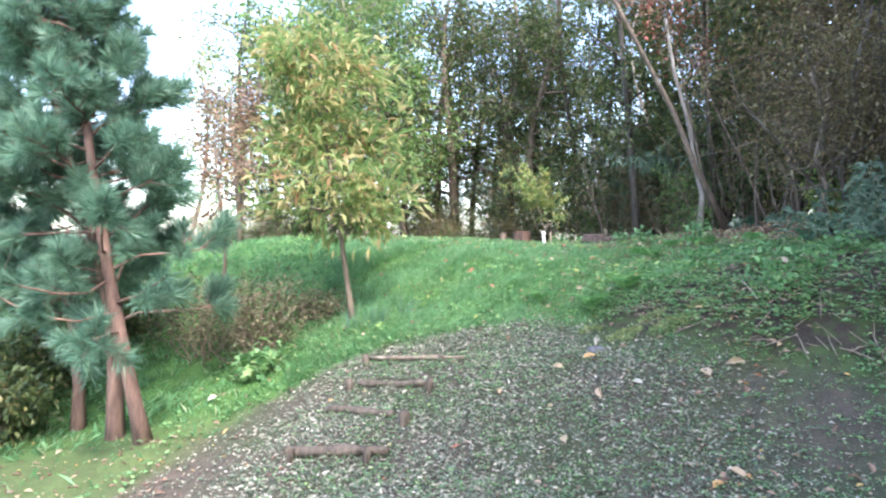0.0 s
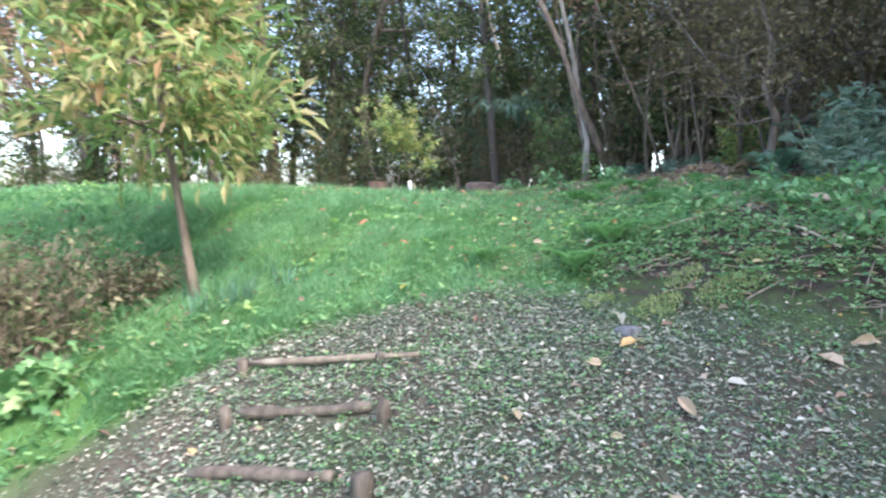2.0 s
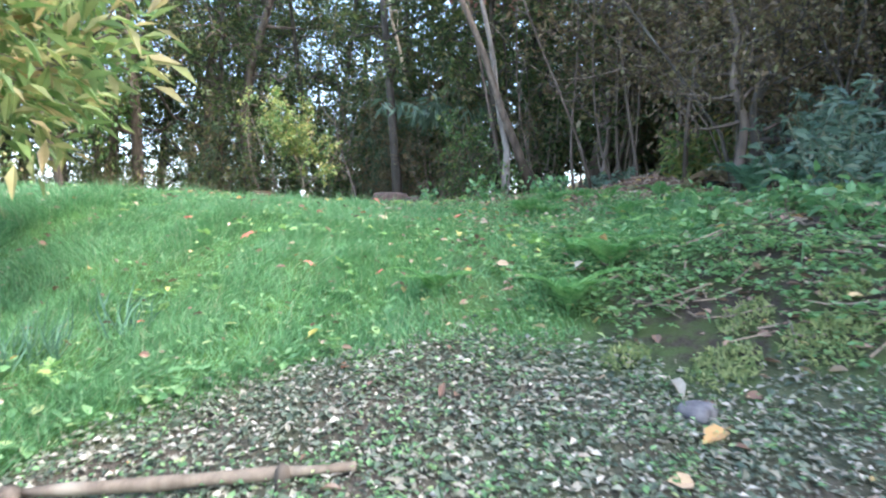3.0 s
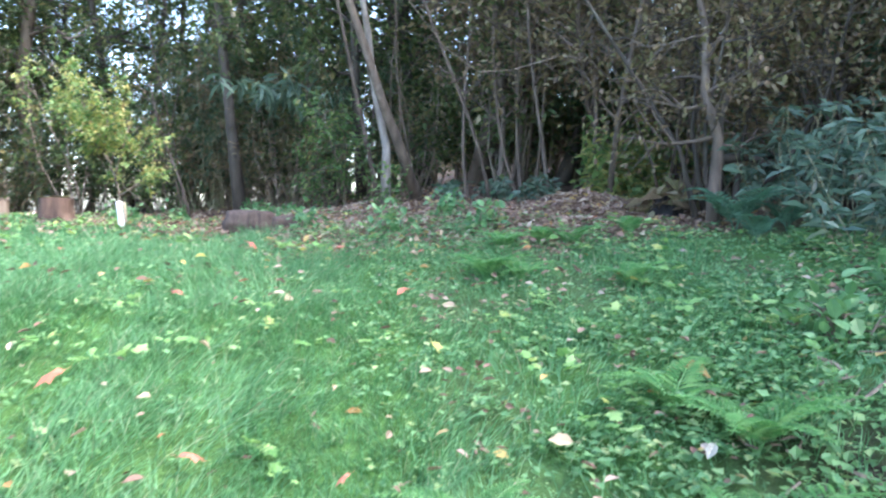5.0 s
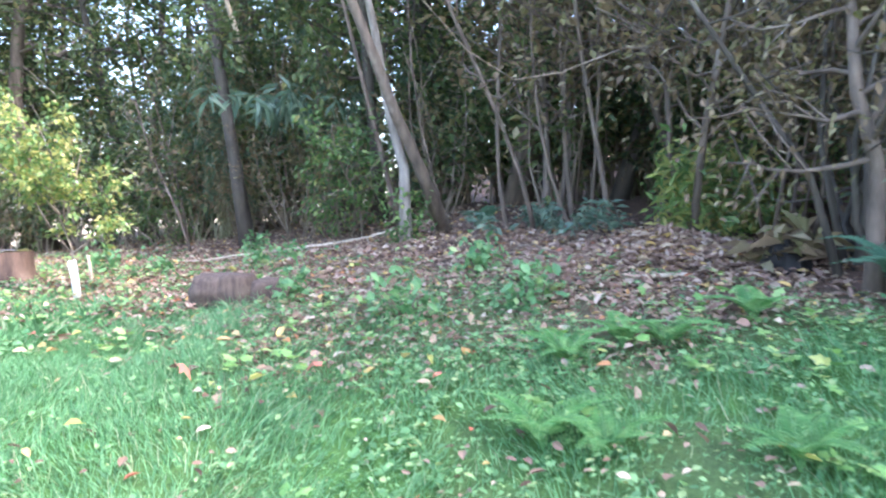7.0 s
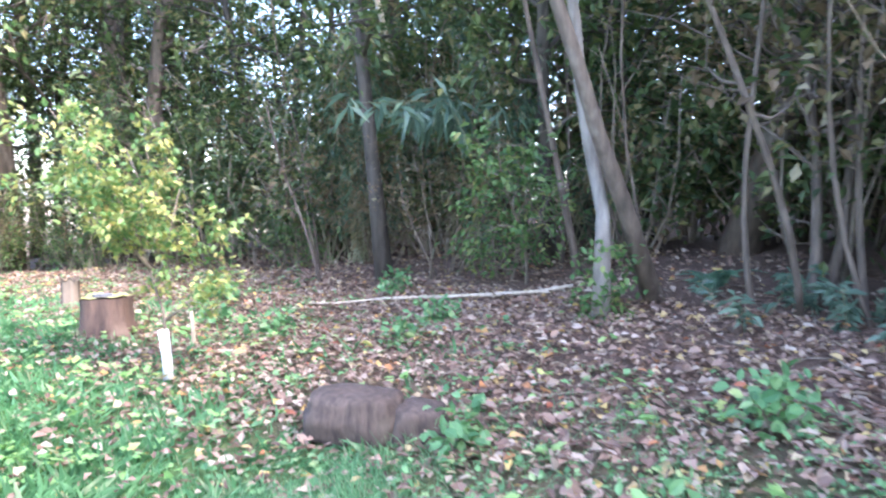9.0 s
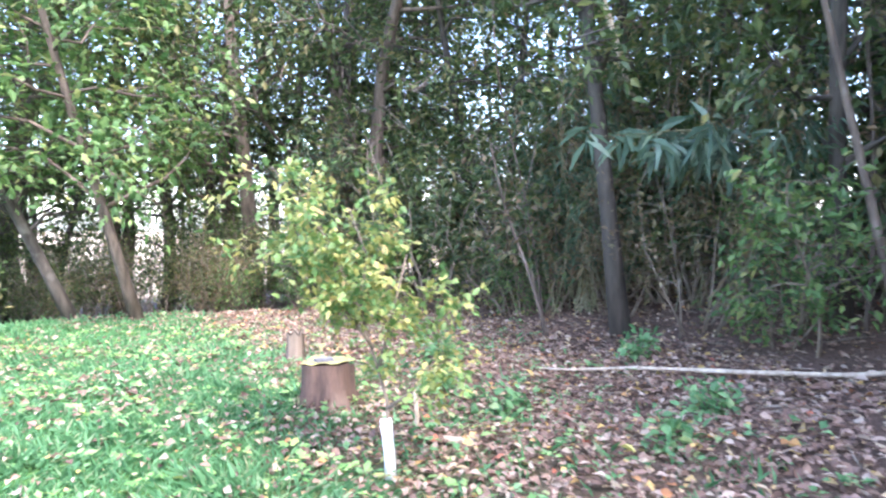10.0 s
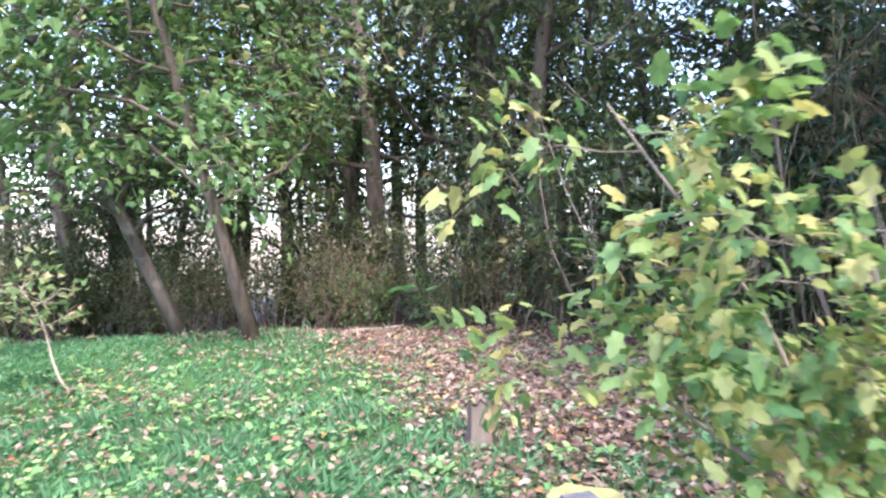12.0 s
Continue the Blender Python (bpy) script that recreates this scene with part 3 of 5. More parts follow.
def edge_point(s, inward):
    """A point s of the way along the edge of the wood, some metres inside it."""
    seg = np.hypot(*(EDGE[1:] - EDGE[:-1]).T)
    t = s * seg.sum()
    for i, ln in enumerate(seg):
        if t <= ln or i == len(seg) - 1:
            a, b = EDGE[i], EDGE[i + 1]
            d = (b - a) / ln
            p = a + d * t
            return p[0] + d[1] * inward, p[1] - d[0] * inward
        t -= ln


done = set()


def stand(ob, x, y, s, spin, tilt=0.0):
    m = pose(*on_ground(x, y, 0.03), tilt, 0, spin) @ Matrix.Diagonal((s, s, s, 1))
    if ob in done:
        return copy_thing(ob, m)
    done.add(ob)
    ob.matrix_basis = m
    return ob


for i in range(84):
    s, inward = 0.12 + 0.88 * rnd.random(), rnd.uniform(0.3, 1.6) if i % 3 else rnd.uniform(1.5, 4.5)
    x, y = edge_point(s, inward)
    kind = rnd.choices((0, 1, 2), (6, 2.5 if y > 13 else 5, 1.6 if inward < 1.5 else 0.2))[0]
    stand(BUSHES[kind], x, y, rnd.uniform(0.7, 1.2) * (0.8 if x < 2.5 else 1.2 if y > 13 else 0.9), rnd.uniform(0, 360))
for i in range(50):
    x, y = edge_point(0.70 + 0.30 * (i + rnd.random()) / 50, rnd.uniform(0.2, 1.6) if i % 2 else rnd.uniform(1.5, 5.0))
    stand(BUSHES[1 if i % 3 == 1 else 0], x, y, rnd.uniform(0.65, 0.95) if i % 2 else rnd.uniform(0.8, 1.1), rnd.uniform(0, 360))
for i in range(16):
    x, y = edge_point(rnd.uniform(0.46, 0.68), rnd.uniform(1.2, 4.0))
    stand(BUSHES[0], x, y, rnd.uniform(1.2, 1.7), rnd.uniform(0, 360))
for i in range(20):
    x, y = edge_point(rnd.uniform(0.3, 0.68), rnd.uniform(4.0, 8.0))
    stand(BUSHES[0], x, y, rnd.uniform(1.0, 1.4), rnd.uniform(0, 360))
for i in range(54):
    x, y = edge_point(rnd.uniform(0.2, 0.74), rnd.uniform(0.6, 4.5))
    stand(BAMBOOS[rnd.randrange(2)], x, y, rnd.uniform(0.75, 1.15), rnd.uniform(0, 360))

# the slanting twin tree at the edge: a pale stem and a brown one that cross
twin = thing("twin_tree", "slanting tree of two crossing stems, one pale and peeling", "tree", "", on_ground(5.42, 13.98))
o = Vector(twin.location)
w1, w2, lf = Geo(), Geo(), Geo()
pale = [Vector(p) for p in ((5.28, 13.88, 1.8), (5.38, 14.0, 2.69), (5.25, 14.04, 3.25), (5.17, 14.06, 3.68), (5.08, 14.02, 4.13), (4.96, 13.96, 4.45), (4.7, 13.9, 5.2), (4.45, 13.8, 6.3))]
brown = [Vector(p) for p in ((5.94, 13.93, 1.85), (5.44, 13.82, 2.74), (5.12, 13.77, 3.26), (4.9, 13.8, 3.84), (4.69, 13.86, 4.38), (4.2, 13.9, 5.3), (3.3, 13.9, 6.9), (2.7, 13.9, 7.9))]
grow(w1, lf, [p - o for p in pale], 0.065, limbs=2, start=0.9, limb=0.5, twigs=3, per=6, size=(0.09, 0.045), spread=0.2, sides=9, taper=0.55)
grow(w2, lf, [p - o for p in brown], 0.075, limbs=4, start=0.85, limb=0.8, twigs=3, per=6, size=(0.09, 0.045), spread=0.2, sides=9, taper=0.55)
part("pale_stem", w1, BARK_GREY, twin, "pale peeling stem", True)
part("brown_stem", w2, BARK_BROWN, twin, "grey-brown stem", True)
part("crown", lf, DRY_HANGING, twin)
iv = Geo()
m = 340
a = rng.random(m)
leaves(iv, np.array([5.34, 13.9, 1.86]) - np.array(o) + np.stack([rng.normal(0, 0.13, m), rng.normal(0, 0.13, m), a * a * 0.6], 1), rand_dirs(m), 0.07, 0.05, shape=OVAL)
part("ivy", iv, GREEN_MID, twin, "green ivy round the foot")

# single trees of the back edge
tree("leaning tree with a pale trunk and light green leaves", on_ground(-1.24, 23.3), (-1.9, -1.0, 9.0), 0.11, BARK_BROWN, GREEN_MID, bend=0.015, limbs=30, start=0.2, limb=2.6,
     twigs=6, per=34, size=(0.17, 0.10), twig=0.9, spread=0.25, shape=LOBED, droop=0.5)
tree("dark leaning tree with light green leaves", on_ground(-2.5, 24.1), (-3.2, -1.6, 8.0), 0.12, BARK_DARK, GREEN_MID, bend=0.02, limbs=24, start=0.2, limb=2.4, twigs=5,
     per=30, size=(0.17, 0.10), twig=0.9, spread=0.25, shape=LOBED, droop=0.5)
tree("tall dark tree with two low limbs", on_ground(5.3, 18.2), (-0.9, 1.0, 11.0), 0.11, BARK_DARK, GREEN_DARK, bend=0.015, limbs=26, start=0.25, limb=2.4, twigs=5, per=44,
     size=(0.13, 0.06), spread=0.22)
tree("slender pale dead trunk between the trees", on_ground(6.5, 19.4), (-0.9, 0.2, 7.0), 0.07, LOG_PALE, DRY_HANGING, limbs=6, start=0.6, limb=0.8, twigs=2, per=4)
tree("tree with crimson autumn leaves behind the wood's edge", on_ground(6.2, 15.2), (-1.4, 0.1, 5.6), 0.045, BARK_BROWN, CRIMSON, limbs=10, start=0.74, limb=1.0,
     twigs=4, per=22, size=(0.10, 0.08), shape=LOBED)
for (x0, y0), tip, r in (((4.55, 18.6), (-0.75, -0.1, 2.3), 0.025), ((6.3, 12.9), (-1.5, 0.2, 3.4), 0.03), ((6.6, 12.6), (-0.1, 0.1, 3.6), 0.03), ((6.45, 12.0), (-0.3, 0.1, 3.2), 0.03),
                         ((6.2, 13.2), (-0.2, -0.1, 3.4), 0.028), ((6.5, 11.6), (0.2, 0.0, 3.0), 0.035), ((6.4, 12.4), (-0.6, 0.0, 3.3), 0.022), ((6.9, 10.6), (0.5, 0.3, 3.6), 0.03)):
    tree("slender bare leaning stem at the wood's edge", on_ground(x0, y0), tip, r, BARK_BROWN, DRY_HANGING, name="slender_tree", group="slender stems", bend=0.03,
         limbs=7, start=0.4, limb=0.7, twigs=3, twig=0.35, per=5, size=(0.11, 0.06), taper=0.5)
for i in range(15):
    x, y = edge_point(0.33 + 0.3 * (i + rnd.random()) / 15, rnd.uniform(0.0, 1.8))
    if not free(x, y, 0.5):
        continue
    tree("slender bare stem at the wood's edge", on_ground(x, y), (rnd.uniform(-1.3, 0.5), rnd.uniform(-0.5, 0.5), rnd.uniform(3.5, 6.5)), rnd.uniform(0.012, 0.026), BARK_BROWN,
         DRY_HANGING, name="slender_tree", group="slender stems", bend=0.03, limbs=6, start=0.45, limb=0.8, twigs=2, twig=0.35, per=4, size=(0.10, 0.05), taper=0.5, fine=False)

# ---- by the steps: pines, chestnut, shrubs ----
def pine(base, tip, r0, low, reach, label):
    ob = thing("pine_tree", label, "pine tree", "young pines", base)
    wood, nd = Geo(), Geo()
    pts = curve_pts((0, 0, -0.15), tip, 9, 0.03)
    tube(wood, pts, [r0 * (1 - 0.75 * i / 8) * (1.3 if i == 0 else 1) for i in range(9)], 9, wobble=0.1)
    ends = [(pts[-1], Vector((0, 0, 1)))]
    ang = 0.0
    for k in range(40):
        t = low + (1 - low) * (k + rng.random()) / 40
        p = along(pts, min(t, 1))
        ang += 2.4
        d = Vector((math.cos(ang), math.sin(ang), 0.15 + 0.2 * rng.normal())).normalized()
        ln = reach * (1.12 - 0.9 * t) * (0.6 + 0.5 * rng.random())
        lp = curve_pts(p, p + d * ln + Vector((0, 0, 0.15 * ln)), 5, 0.06)
        tube(wood, lp, [0.018 * (1 - 0.7 * i / 4) for i in range(5)], 5, False)
        ends.append((lp[-1], d))
        for j in range(7):
            s = along(lp, 0.35 + 0.6 * rng.random())
            d2 = (d + Vector(rng.normal(0, 0.6, 3)) + Vector((0, 0, 0.25))).normalized()
            e = s + d2 * (0.2 + 0.2 * rng.random())
            tube(wood, [s, e], [0.006, 0.004], 4, False)
            ends.append((e, d2))
    for p, d in ends:
        m = 160
        back = rng.random(m)[:, None]
        at = np.array(p)[None] - np.array(d)[None] * back * 0.20
        w = rand_dirs(m) * 0.85 + np.array(d)[None] * 0.9
        w[:, 2] += 0.1
        leaves(nd, at, w, 0.13 + 0.09 * rng.random(m), 0.005, shape=(BLADE[0][[0, 1, 2]] * np.array([1, 1, 0.3]), [(0, 1, 2)]))
    part("trunk", wood, BARK_PINE, ob, "reddish-brown scaly trunk", True)
    part("needles", nd, NEEDLE, ob, "blue-green tufts of long needles")


pine((-2.95, 6.7, ground_z(-2.95, 6.7)), (-0.75, -0.2, 4.6), 0.08, 0.26, 1.6, "young pine with long blue-green needles by the slope")
pine((-3.4, 6.96, ground_z(-3.4, 6.96)), (-0.7, 0.1, 5.2), 0.085, 0.27, 1.5, "young pine with a leaning reddish trunk")
pine((-4.06, 7.47, ground_z(-4.06, 7.47)), (-0.7, 0.2, 4.8), 0.07, 0.28, 1.4, "thin young pine beside two others")

rng = np.random.default_rng(21)
chestnut = tree("young chestnut tree with yellowing long leaves on the bank", on_ground(-1.18, 8.8), (0.0, -0.75, 3.6), 0.045, BARK_YOUNG, YELLOWING, name="chestnut_tree", bend=0.015, limbs=38,
     start=0.38, limb=1.2, twigs=6, twig=0.33, per=22, size=(0.165, 0.046), droop=0.4, spread=0.13, rise=0.18, top=0.55, sides=8)
chestnut.rotation_euler.z = radians(-90)
tree("small tree with rusty red leaves on the mound", on_ground(-4.3, 14.0), (-0.3, 0.2, 3.2), 0.06, BARK_YOUNG, RUSTY, limbs=16, start=0.32, limb=0.9, twigs=5, twig=0.4,
     per=22, size=(0.11, 0.06), spread=0.14)
tree("slim young tree with few rusty leaves", on_ground(-3.4, 10.2), (-0.15, 0.0, 2.8), 0.035, BARK_YOUNG, RUSTY, limbs=10, start=0.4, limb=0.7, twigs=4, twig=0.3, per=10, size=(0.10, 0.05))
tree("tall yellow-green tree behind the chestnut", on_ground(-2.6, 17.5), (-0.3, 0.3, 6.6), 0.07, BARK_YOUNG, GREEN_MID, limbs=28, start=0.25, limb=2.3, twigs=5, twig=0.6,
     per=26, size=(0.15, 0.05), spread=0.2)
tree("yellow-green tree beyond the mound", on_ground(-7.2, 18.5), (0.2, 0.3, 5.2), 0.08, BARK_YOUNG, YELLOWING, limbs=22, start=0.2, limb=1.8, twigs=5, twig=0.6, per=22, size=(0.13, 0.05), spread=0.22)


def shrub(label, at, tall, wide, leaf, size, stems=12, per=9, name="shrub", shape=BLADE, bare=0.2, bark=TWIG, r=0.012):
    ob = thing(name, label, "shrub", "", on_ground(*at))
    lf = Geo()
    for k in range(stems):
        cg = Geo()
        a = rng.random() * 6.28
        b = Vector((math.cos(a), math.sin(a), 0)) * wide * 0.3 * rng.random()
        t = b + Vector((math.cos(a) * wide * (0.3 + 0.6 * rng.random()), math.sin(a) * wide * (0.3 + 0.6 * rng.random()), tall * (0.55 + 0.5 * rng.random())))
        grow(cg, lf, curve_pts(b + Vector((0, 0, -0.05)), t, 6, 0.08), r, limbs=7, start=bare, limb=wide * 0.5, twigs=3, twig=wide * 0.3, per=per, size=size, spread=0.05 + wide * 0.06, sides=5, shape=shape, fine=False)
        part("stem", cg, bark, ob, smooth=True)
    part("foliage", lf, leaf, ob)
    return ob


shrub("withered brown shrub on the slope beside the steps", (-2.35, 8.35), 1.0, 0.6, BRAMBLE, (0.06, 0.03), 20, 5)
shrub("withered brown shrub below the bank", (-3.1, 8.7), 1.0, 0.7, BRAMBLE, (0.06, 0.03), 18, 6)
shrub("dry bramble in the hollow below the pines", (-1.75, 9.0), 0.45, 0.4, BRAMBLE, (0.06, 0.03), 12, 5)
for x, y, tall in ((-5.3, 8.6, 1.1), (-4.6, 9.6, 1.0), (-6.5, 8.2, 1.2), (-5.0, 7.4, 0.7), (-6.4, 10.2, 1.2), (-7.4, 9.0, 1.3)):
    shrub("dark green bush in the hollow behind the pines", (x, y), tall, 0.8, GREEN_DARK, (0.09, 0.05), 12, 14)
shrub("broad-leaved weed beside the steps", (-2.05, 7.75), 0.28, 0.22, WEED, (0.13, 0.11), 5, 2, "weed", LOBED)
shrub("yellow-green shrub in a gap of light", (6.55, 11.15), 0.95, 0.45, SAPLING_LEAF, (0.12, 0.045), 10, 7)
shrub("yellow-green shrub in a gap of light", (6.9, 10.85), 0.7, 0.4, SAPLING_LEAF, (0.12, 0.045), 8, 6)

# old multi-stemmed shrubs and the gnarled tree at the wood's edge
shrub("old gnarled shrub with dark stems and dry leaves", (5.75, 9.55), 3.6, 1.5, DRY_HANGING, (0.062, 0.034), 9, 18, "old_shrub", OVAL, 0.3, BARK_DARK, 0.026)
shrub("leafy tall shrub with drying pale leaves", (6.6, 8.6), 3.4, 1.5, DRY_HANGING, (0.062, 0.034), 9, 18, "old_shrub", OVAL, 0.25, BARK_DARK, 0.02)
shrub("tall shrub with drying leaves at the wood's edge", (6.7, 10.4), 3.4, 1.2, DRY_HANGING, (0.062, 0.034), 7, 14, "old_shrub", OVAL, 0.35, BARK_BROWN, 0.018)
old = thing("gnarled_tree", "old gnarled tree with a pale trunk and crooked dark limbs", "tree", "", on_ground(5.22, 9.32))
o = Vector(old.location)
lf = Geo()
for nm, bark, r, pts, limbs in (("trunk", BARK_BROWN, 0.06, ((5.24, 9.32, 1.55), (5.18, 9.3, 1.95), (5.3, 9.33, 2.45), (5.18, 9.4, 2.85), (5.36, 9.5, 3.4), (5.2, 9.6, 4.1)), 14),
                                ("dark_limb", BARK_DARK, 0.05, ((5.74, 9.58, 1.6), (5.7, 9.5, 2.2), (5.56, 9.45, 2.7), (5.72, 9.3, 3.3), (5.55, 9.2, 4.0), (5.75, 9.1, 4.9)), 12),
                                ("low_limb", BARK_DARK, 0.045, ((5.7, 9.52, 2.32), (5.95, 9.4, 2.36), (6.2, 9.25, 2.31), (6.42, 9.12, 2.37), (6.75, 9.0, 2.6), (7.0, 8.9, 3.1)), 7),
                                ("rising_limb", BARK_DARK, 0.034, ((5.56, 9.45, 2.7), (5.85, 9.5, 2.95), (6.0, 9.35, 3.4), (6.3, 9.4, 3.9), (6.35, 9.3, 4.6)), 9)):
    cg = Geo()
    grow(cg, lf, [Vector(p) - o for p in pts], r, limbs=limbs, start=0.35, limb=0.9, twigs=5, twig=0.4, per=15, size=(0.062, 0.032), spread=0.11, sides=8, taper=0.6, shape=OVAL, rise=0.3)
    part(nm, cg, bark, old, smooth=True)
part("foliage", lf, DRY_HANGING, old)
dk = thing("hollow_stump", "black rotten stump overgrown with dry leaves", "stump", "", on_ground(5.6, 9.95))
sg = Geo()
tube(sg, [(0, 0, -0.1), (0.02, 0, 0.12), (0.05, 0.02, 0.16), (0.08, 0.0, 0.22)], [0.17, 0.15, 0.11, 0.04], 16, wobble=0.7)
part("body", sg, BLACK, dk, smooth=True)
sg = Geo()
w = rng.normal(0, 1, (90, 3))
w[:, 2] = np.abs(w[:, 2]) * 0.5 - 0.3
leaves(sg, rng.normal(0, 0.11, (90, 3)) * np.array([1, 1, 0.6]) + np.array([0.03, 0, 0.17]), w, 0.12 + 0.14 * rng.random(90), 0.025, curl=2.0)
part("dry_foliage", sg, DRY_HANGING, dk, "withered leaves hanging over the stump")


def sasa(label, at, many, tall, leaf=BLUE_BAMBOO):
    """Low bamboo grass: canes with a fan of long leaves at the end."""
    ob = thing("bamboo_grass", label, "bamboo grass", "bamboo grass", on_ground(*at))
    lf = Geo()
    for k in range(many):
        cg = Geo()
        a, rr = rng.random() * 6.28, 0.55 * math.sqrt(rng.random())
        b = Vector((math.cos(a) * rr, math.sin(a) * rr, -0.05))
        t = b + Vector((rng.normal(0, 0.2), rng.normal(0, 0.2), tall * (0.5 + 0.6 * rng.random())))
        pts = curve_pts(b, t, 5, 0.05)
        tube(cg, pts, 0.004, 4, False)
        for u in (0.55, 0.8, 1.0):
            m = 8
            p = np.array(along(pts, u))
            w = rng.normal(0, 0.8, (m, 3))
            w[:, 2] = rng.normal(-0.15, 0.35, m)
            leaves(lf, p[None] + rng.normal(0, 0.02, (m, 3)), w, 0.085 + 0.08 * rng.random(m), 0.014, curl=1.5)
        part("cane", cg, CULM, ob, smooth=True)
    part("foliage", lf, leaf, ob)
    return ob


for x, y, n, tall in ((5.4, 8.1, 34, 0.9), (6.1, 7.6, 36, 1.1), (5.9, 8.7, 30, 1.0), (5.3, 7.2, 30, 0.7), (6.6, 6.9, 30, 1.1), (4.9, 7.7, 20, 0.5), (6.4, 9.3, 26, 1.0), (7.0, 7.9, 30, 1.3)):
    sasa("blue-green bamboo grass with long drooping leaves", (x, y), n, tall)
sasa("bamboo grass in the shade of the wood", (6.1, 13.0), 9, 0.35)
sasa("bamboo grass in the shade of the wood", (6.3, 12.2), 9, 0.35)

# drooping bamboo spray and low maple branch in front of the dark wood
spray = thing("bamboo_spray", "drooping spray of grey-green bamboo leaves", "bamboo", "", on_ground(5.75, 16.9))
cg, lf = Geo(), Geo()
pts = [Vector((0.5, 0.3, -0.1)), Vector((0.3, 0.2, 1.0)), Vector((-0.1, 0.0, 1.75)), Vector((-0.55, -0.3, 2.1)), Vector((-0.95, -0.5, 2.05))]
tube(cg, pts, [0.014, 0.012, 0.010, 0.007, 0.004], 6, False)
for j in range(26):
    p = np.array(along(pts, 0.55 + 0.45 * rng.random()))
    m = 8
    w = rng.normal(0, 0.5, (m, 3))
    w[:, 2] -= 0.7
    e = p + rng.normal(0, 0.22, 3) * np.array([1, 1, 0.4])
    tube(cg, [tuple(p), tuple(e)], [0.003, 0.002], 3, False)
    leaves(lf, e[None] + rng.normal(0, 0.04, (m, 3)), w, 0.24 + 0.16 * rng.random(m), 0.03)
part("cane", cg, CULM, spray, smooth=True)
part("foliage", lf, BLUE_BAMBOO, spray)
tree("low branching shrub with fresh green leaves against the dark wood", on_ground(6.05, 16.0), (-0.7, -0.5, 1.5), 0.02, TWIG, GREEN_MID, name="green_shrub", limbs=12, start=0.3, limb=0.8, twigs=4,
     twig=0.35, per=12, size=(0.09, 0.05), rise=0.1, spread=0.07)
arc = thing("bare_branch", "long pale bare branch arching over the clearing", "branch", "", on_ground(7.2, 11.4))
cg = Geo()
o = Vector(arc.location)
tube(cg, [Vector(p) - o for p in ((7.2, 11.4, 1.9), (6.4, 11.2, 3.6), (5.4, 11.1, 3.45), (4.6, 11.05, 3.18), (4.1, 11.0, 3.08), (3.7, 11.0, 3.22), (3.2, 11.0, 3.6))], [0.014, 0.011, 0.008, 0.006, 0.005, 0.004, 0.003], 6, False)
tube(cg, [Vector(p) - o for p in ((6.4, 11.2, 3.6), (5.2, 11.2, 3.75), (4.2, 11.2, 4.3))], [0.008, 0.006, 0.003], 6, False)
part("wood", cg, TWIG, arc, smooth=True)


# ---- log steps ----
def log_step(label, a, b, r, stakes, bark):
    """A log pegged across the path: a, b its ends; stakes: how far along each peg stands."""
    a, b = Vector(a), Vector(b)
    ob = thing("log_step", label, "log step", "log steps", tuple((a + b) / 2))
    g1 = Geo()
    tube(g1, curve_pts(a - (a + b) / 2, b - (a + b) / 2, 9, 0.008), [r * (1 + 0.16 * rng.normal()) * (0.8 if i in (0, 8) else 1) for i in range(9)], 10, wobble=0.3)
    part("log", g1, bark, ob, smooth=True)
    d = (b - a).normalized()
    side = Vector((d.y, -d.x, 0))
    for u, tall, rr in stakes:
        g2 = Geo()
        p = a.lerp(b, u) - (a + b) / 2 + side * (r + rr * 0.8)
        tube(g2, [p + Vector((0, 0, -0.2)), p + Vector((0.004, 0, 0.02)), p + Vector((rng.normal(0, 0.008), 0, tall))], [rr, rr, rr * 0.7], 9, wobble=0.4)
        part("stake", g2, WEATHERED, ob, "short dark wooden peg", True)


def resting(x, y, up):
    return (x, y, ground_z(x, y) + up + 0.012)


log_step("weathered round log held by two pegs across the path", resting(-1.27, 5.54, 0.05), resting(-0.43, 5.36, 0.04), 0.042, [(0.04, 0.06, 0.03), (0.82, 0.06, 0.038)], WEATHERED)
log_step("short pale split log across the path", resting(-1.09, 6.25, 0.03), resting(-0.44, 5.86, 0.025), 0.032, [(1.22, 0.05, 0.05)], WEATHERED)
log_step("weathered log sunk into the earth between pegs", resting(-0.85, 6.66, 0.04), resting(-0.17, 6.32, 0.03), 0.034, [(-0.08, 0.06, 0.035), (1.1, 0.05, 0.04)], WEATHERED)
log_step("long peeled log across the top of the steps", resting(-0.80, 7.2, 0.035), resting(0.21, 6.74, 0.022), 0.024, [(-0.01, 0.04, 0.04), (0.78, 0.04, 0.025)], BARK_YOUNG)

# ---- on the plateau: sapling, stumps, guard, pegs ----
rng = np.random.default_rng(4)
sap = thing("maple_sapling", "slim leaning sapling with yellow-green lobed leaves", "sapling", "", on_ground(2.2, 14.79))
o = Vector(sap.location)
lf = Geo()
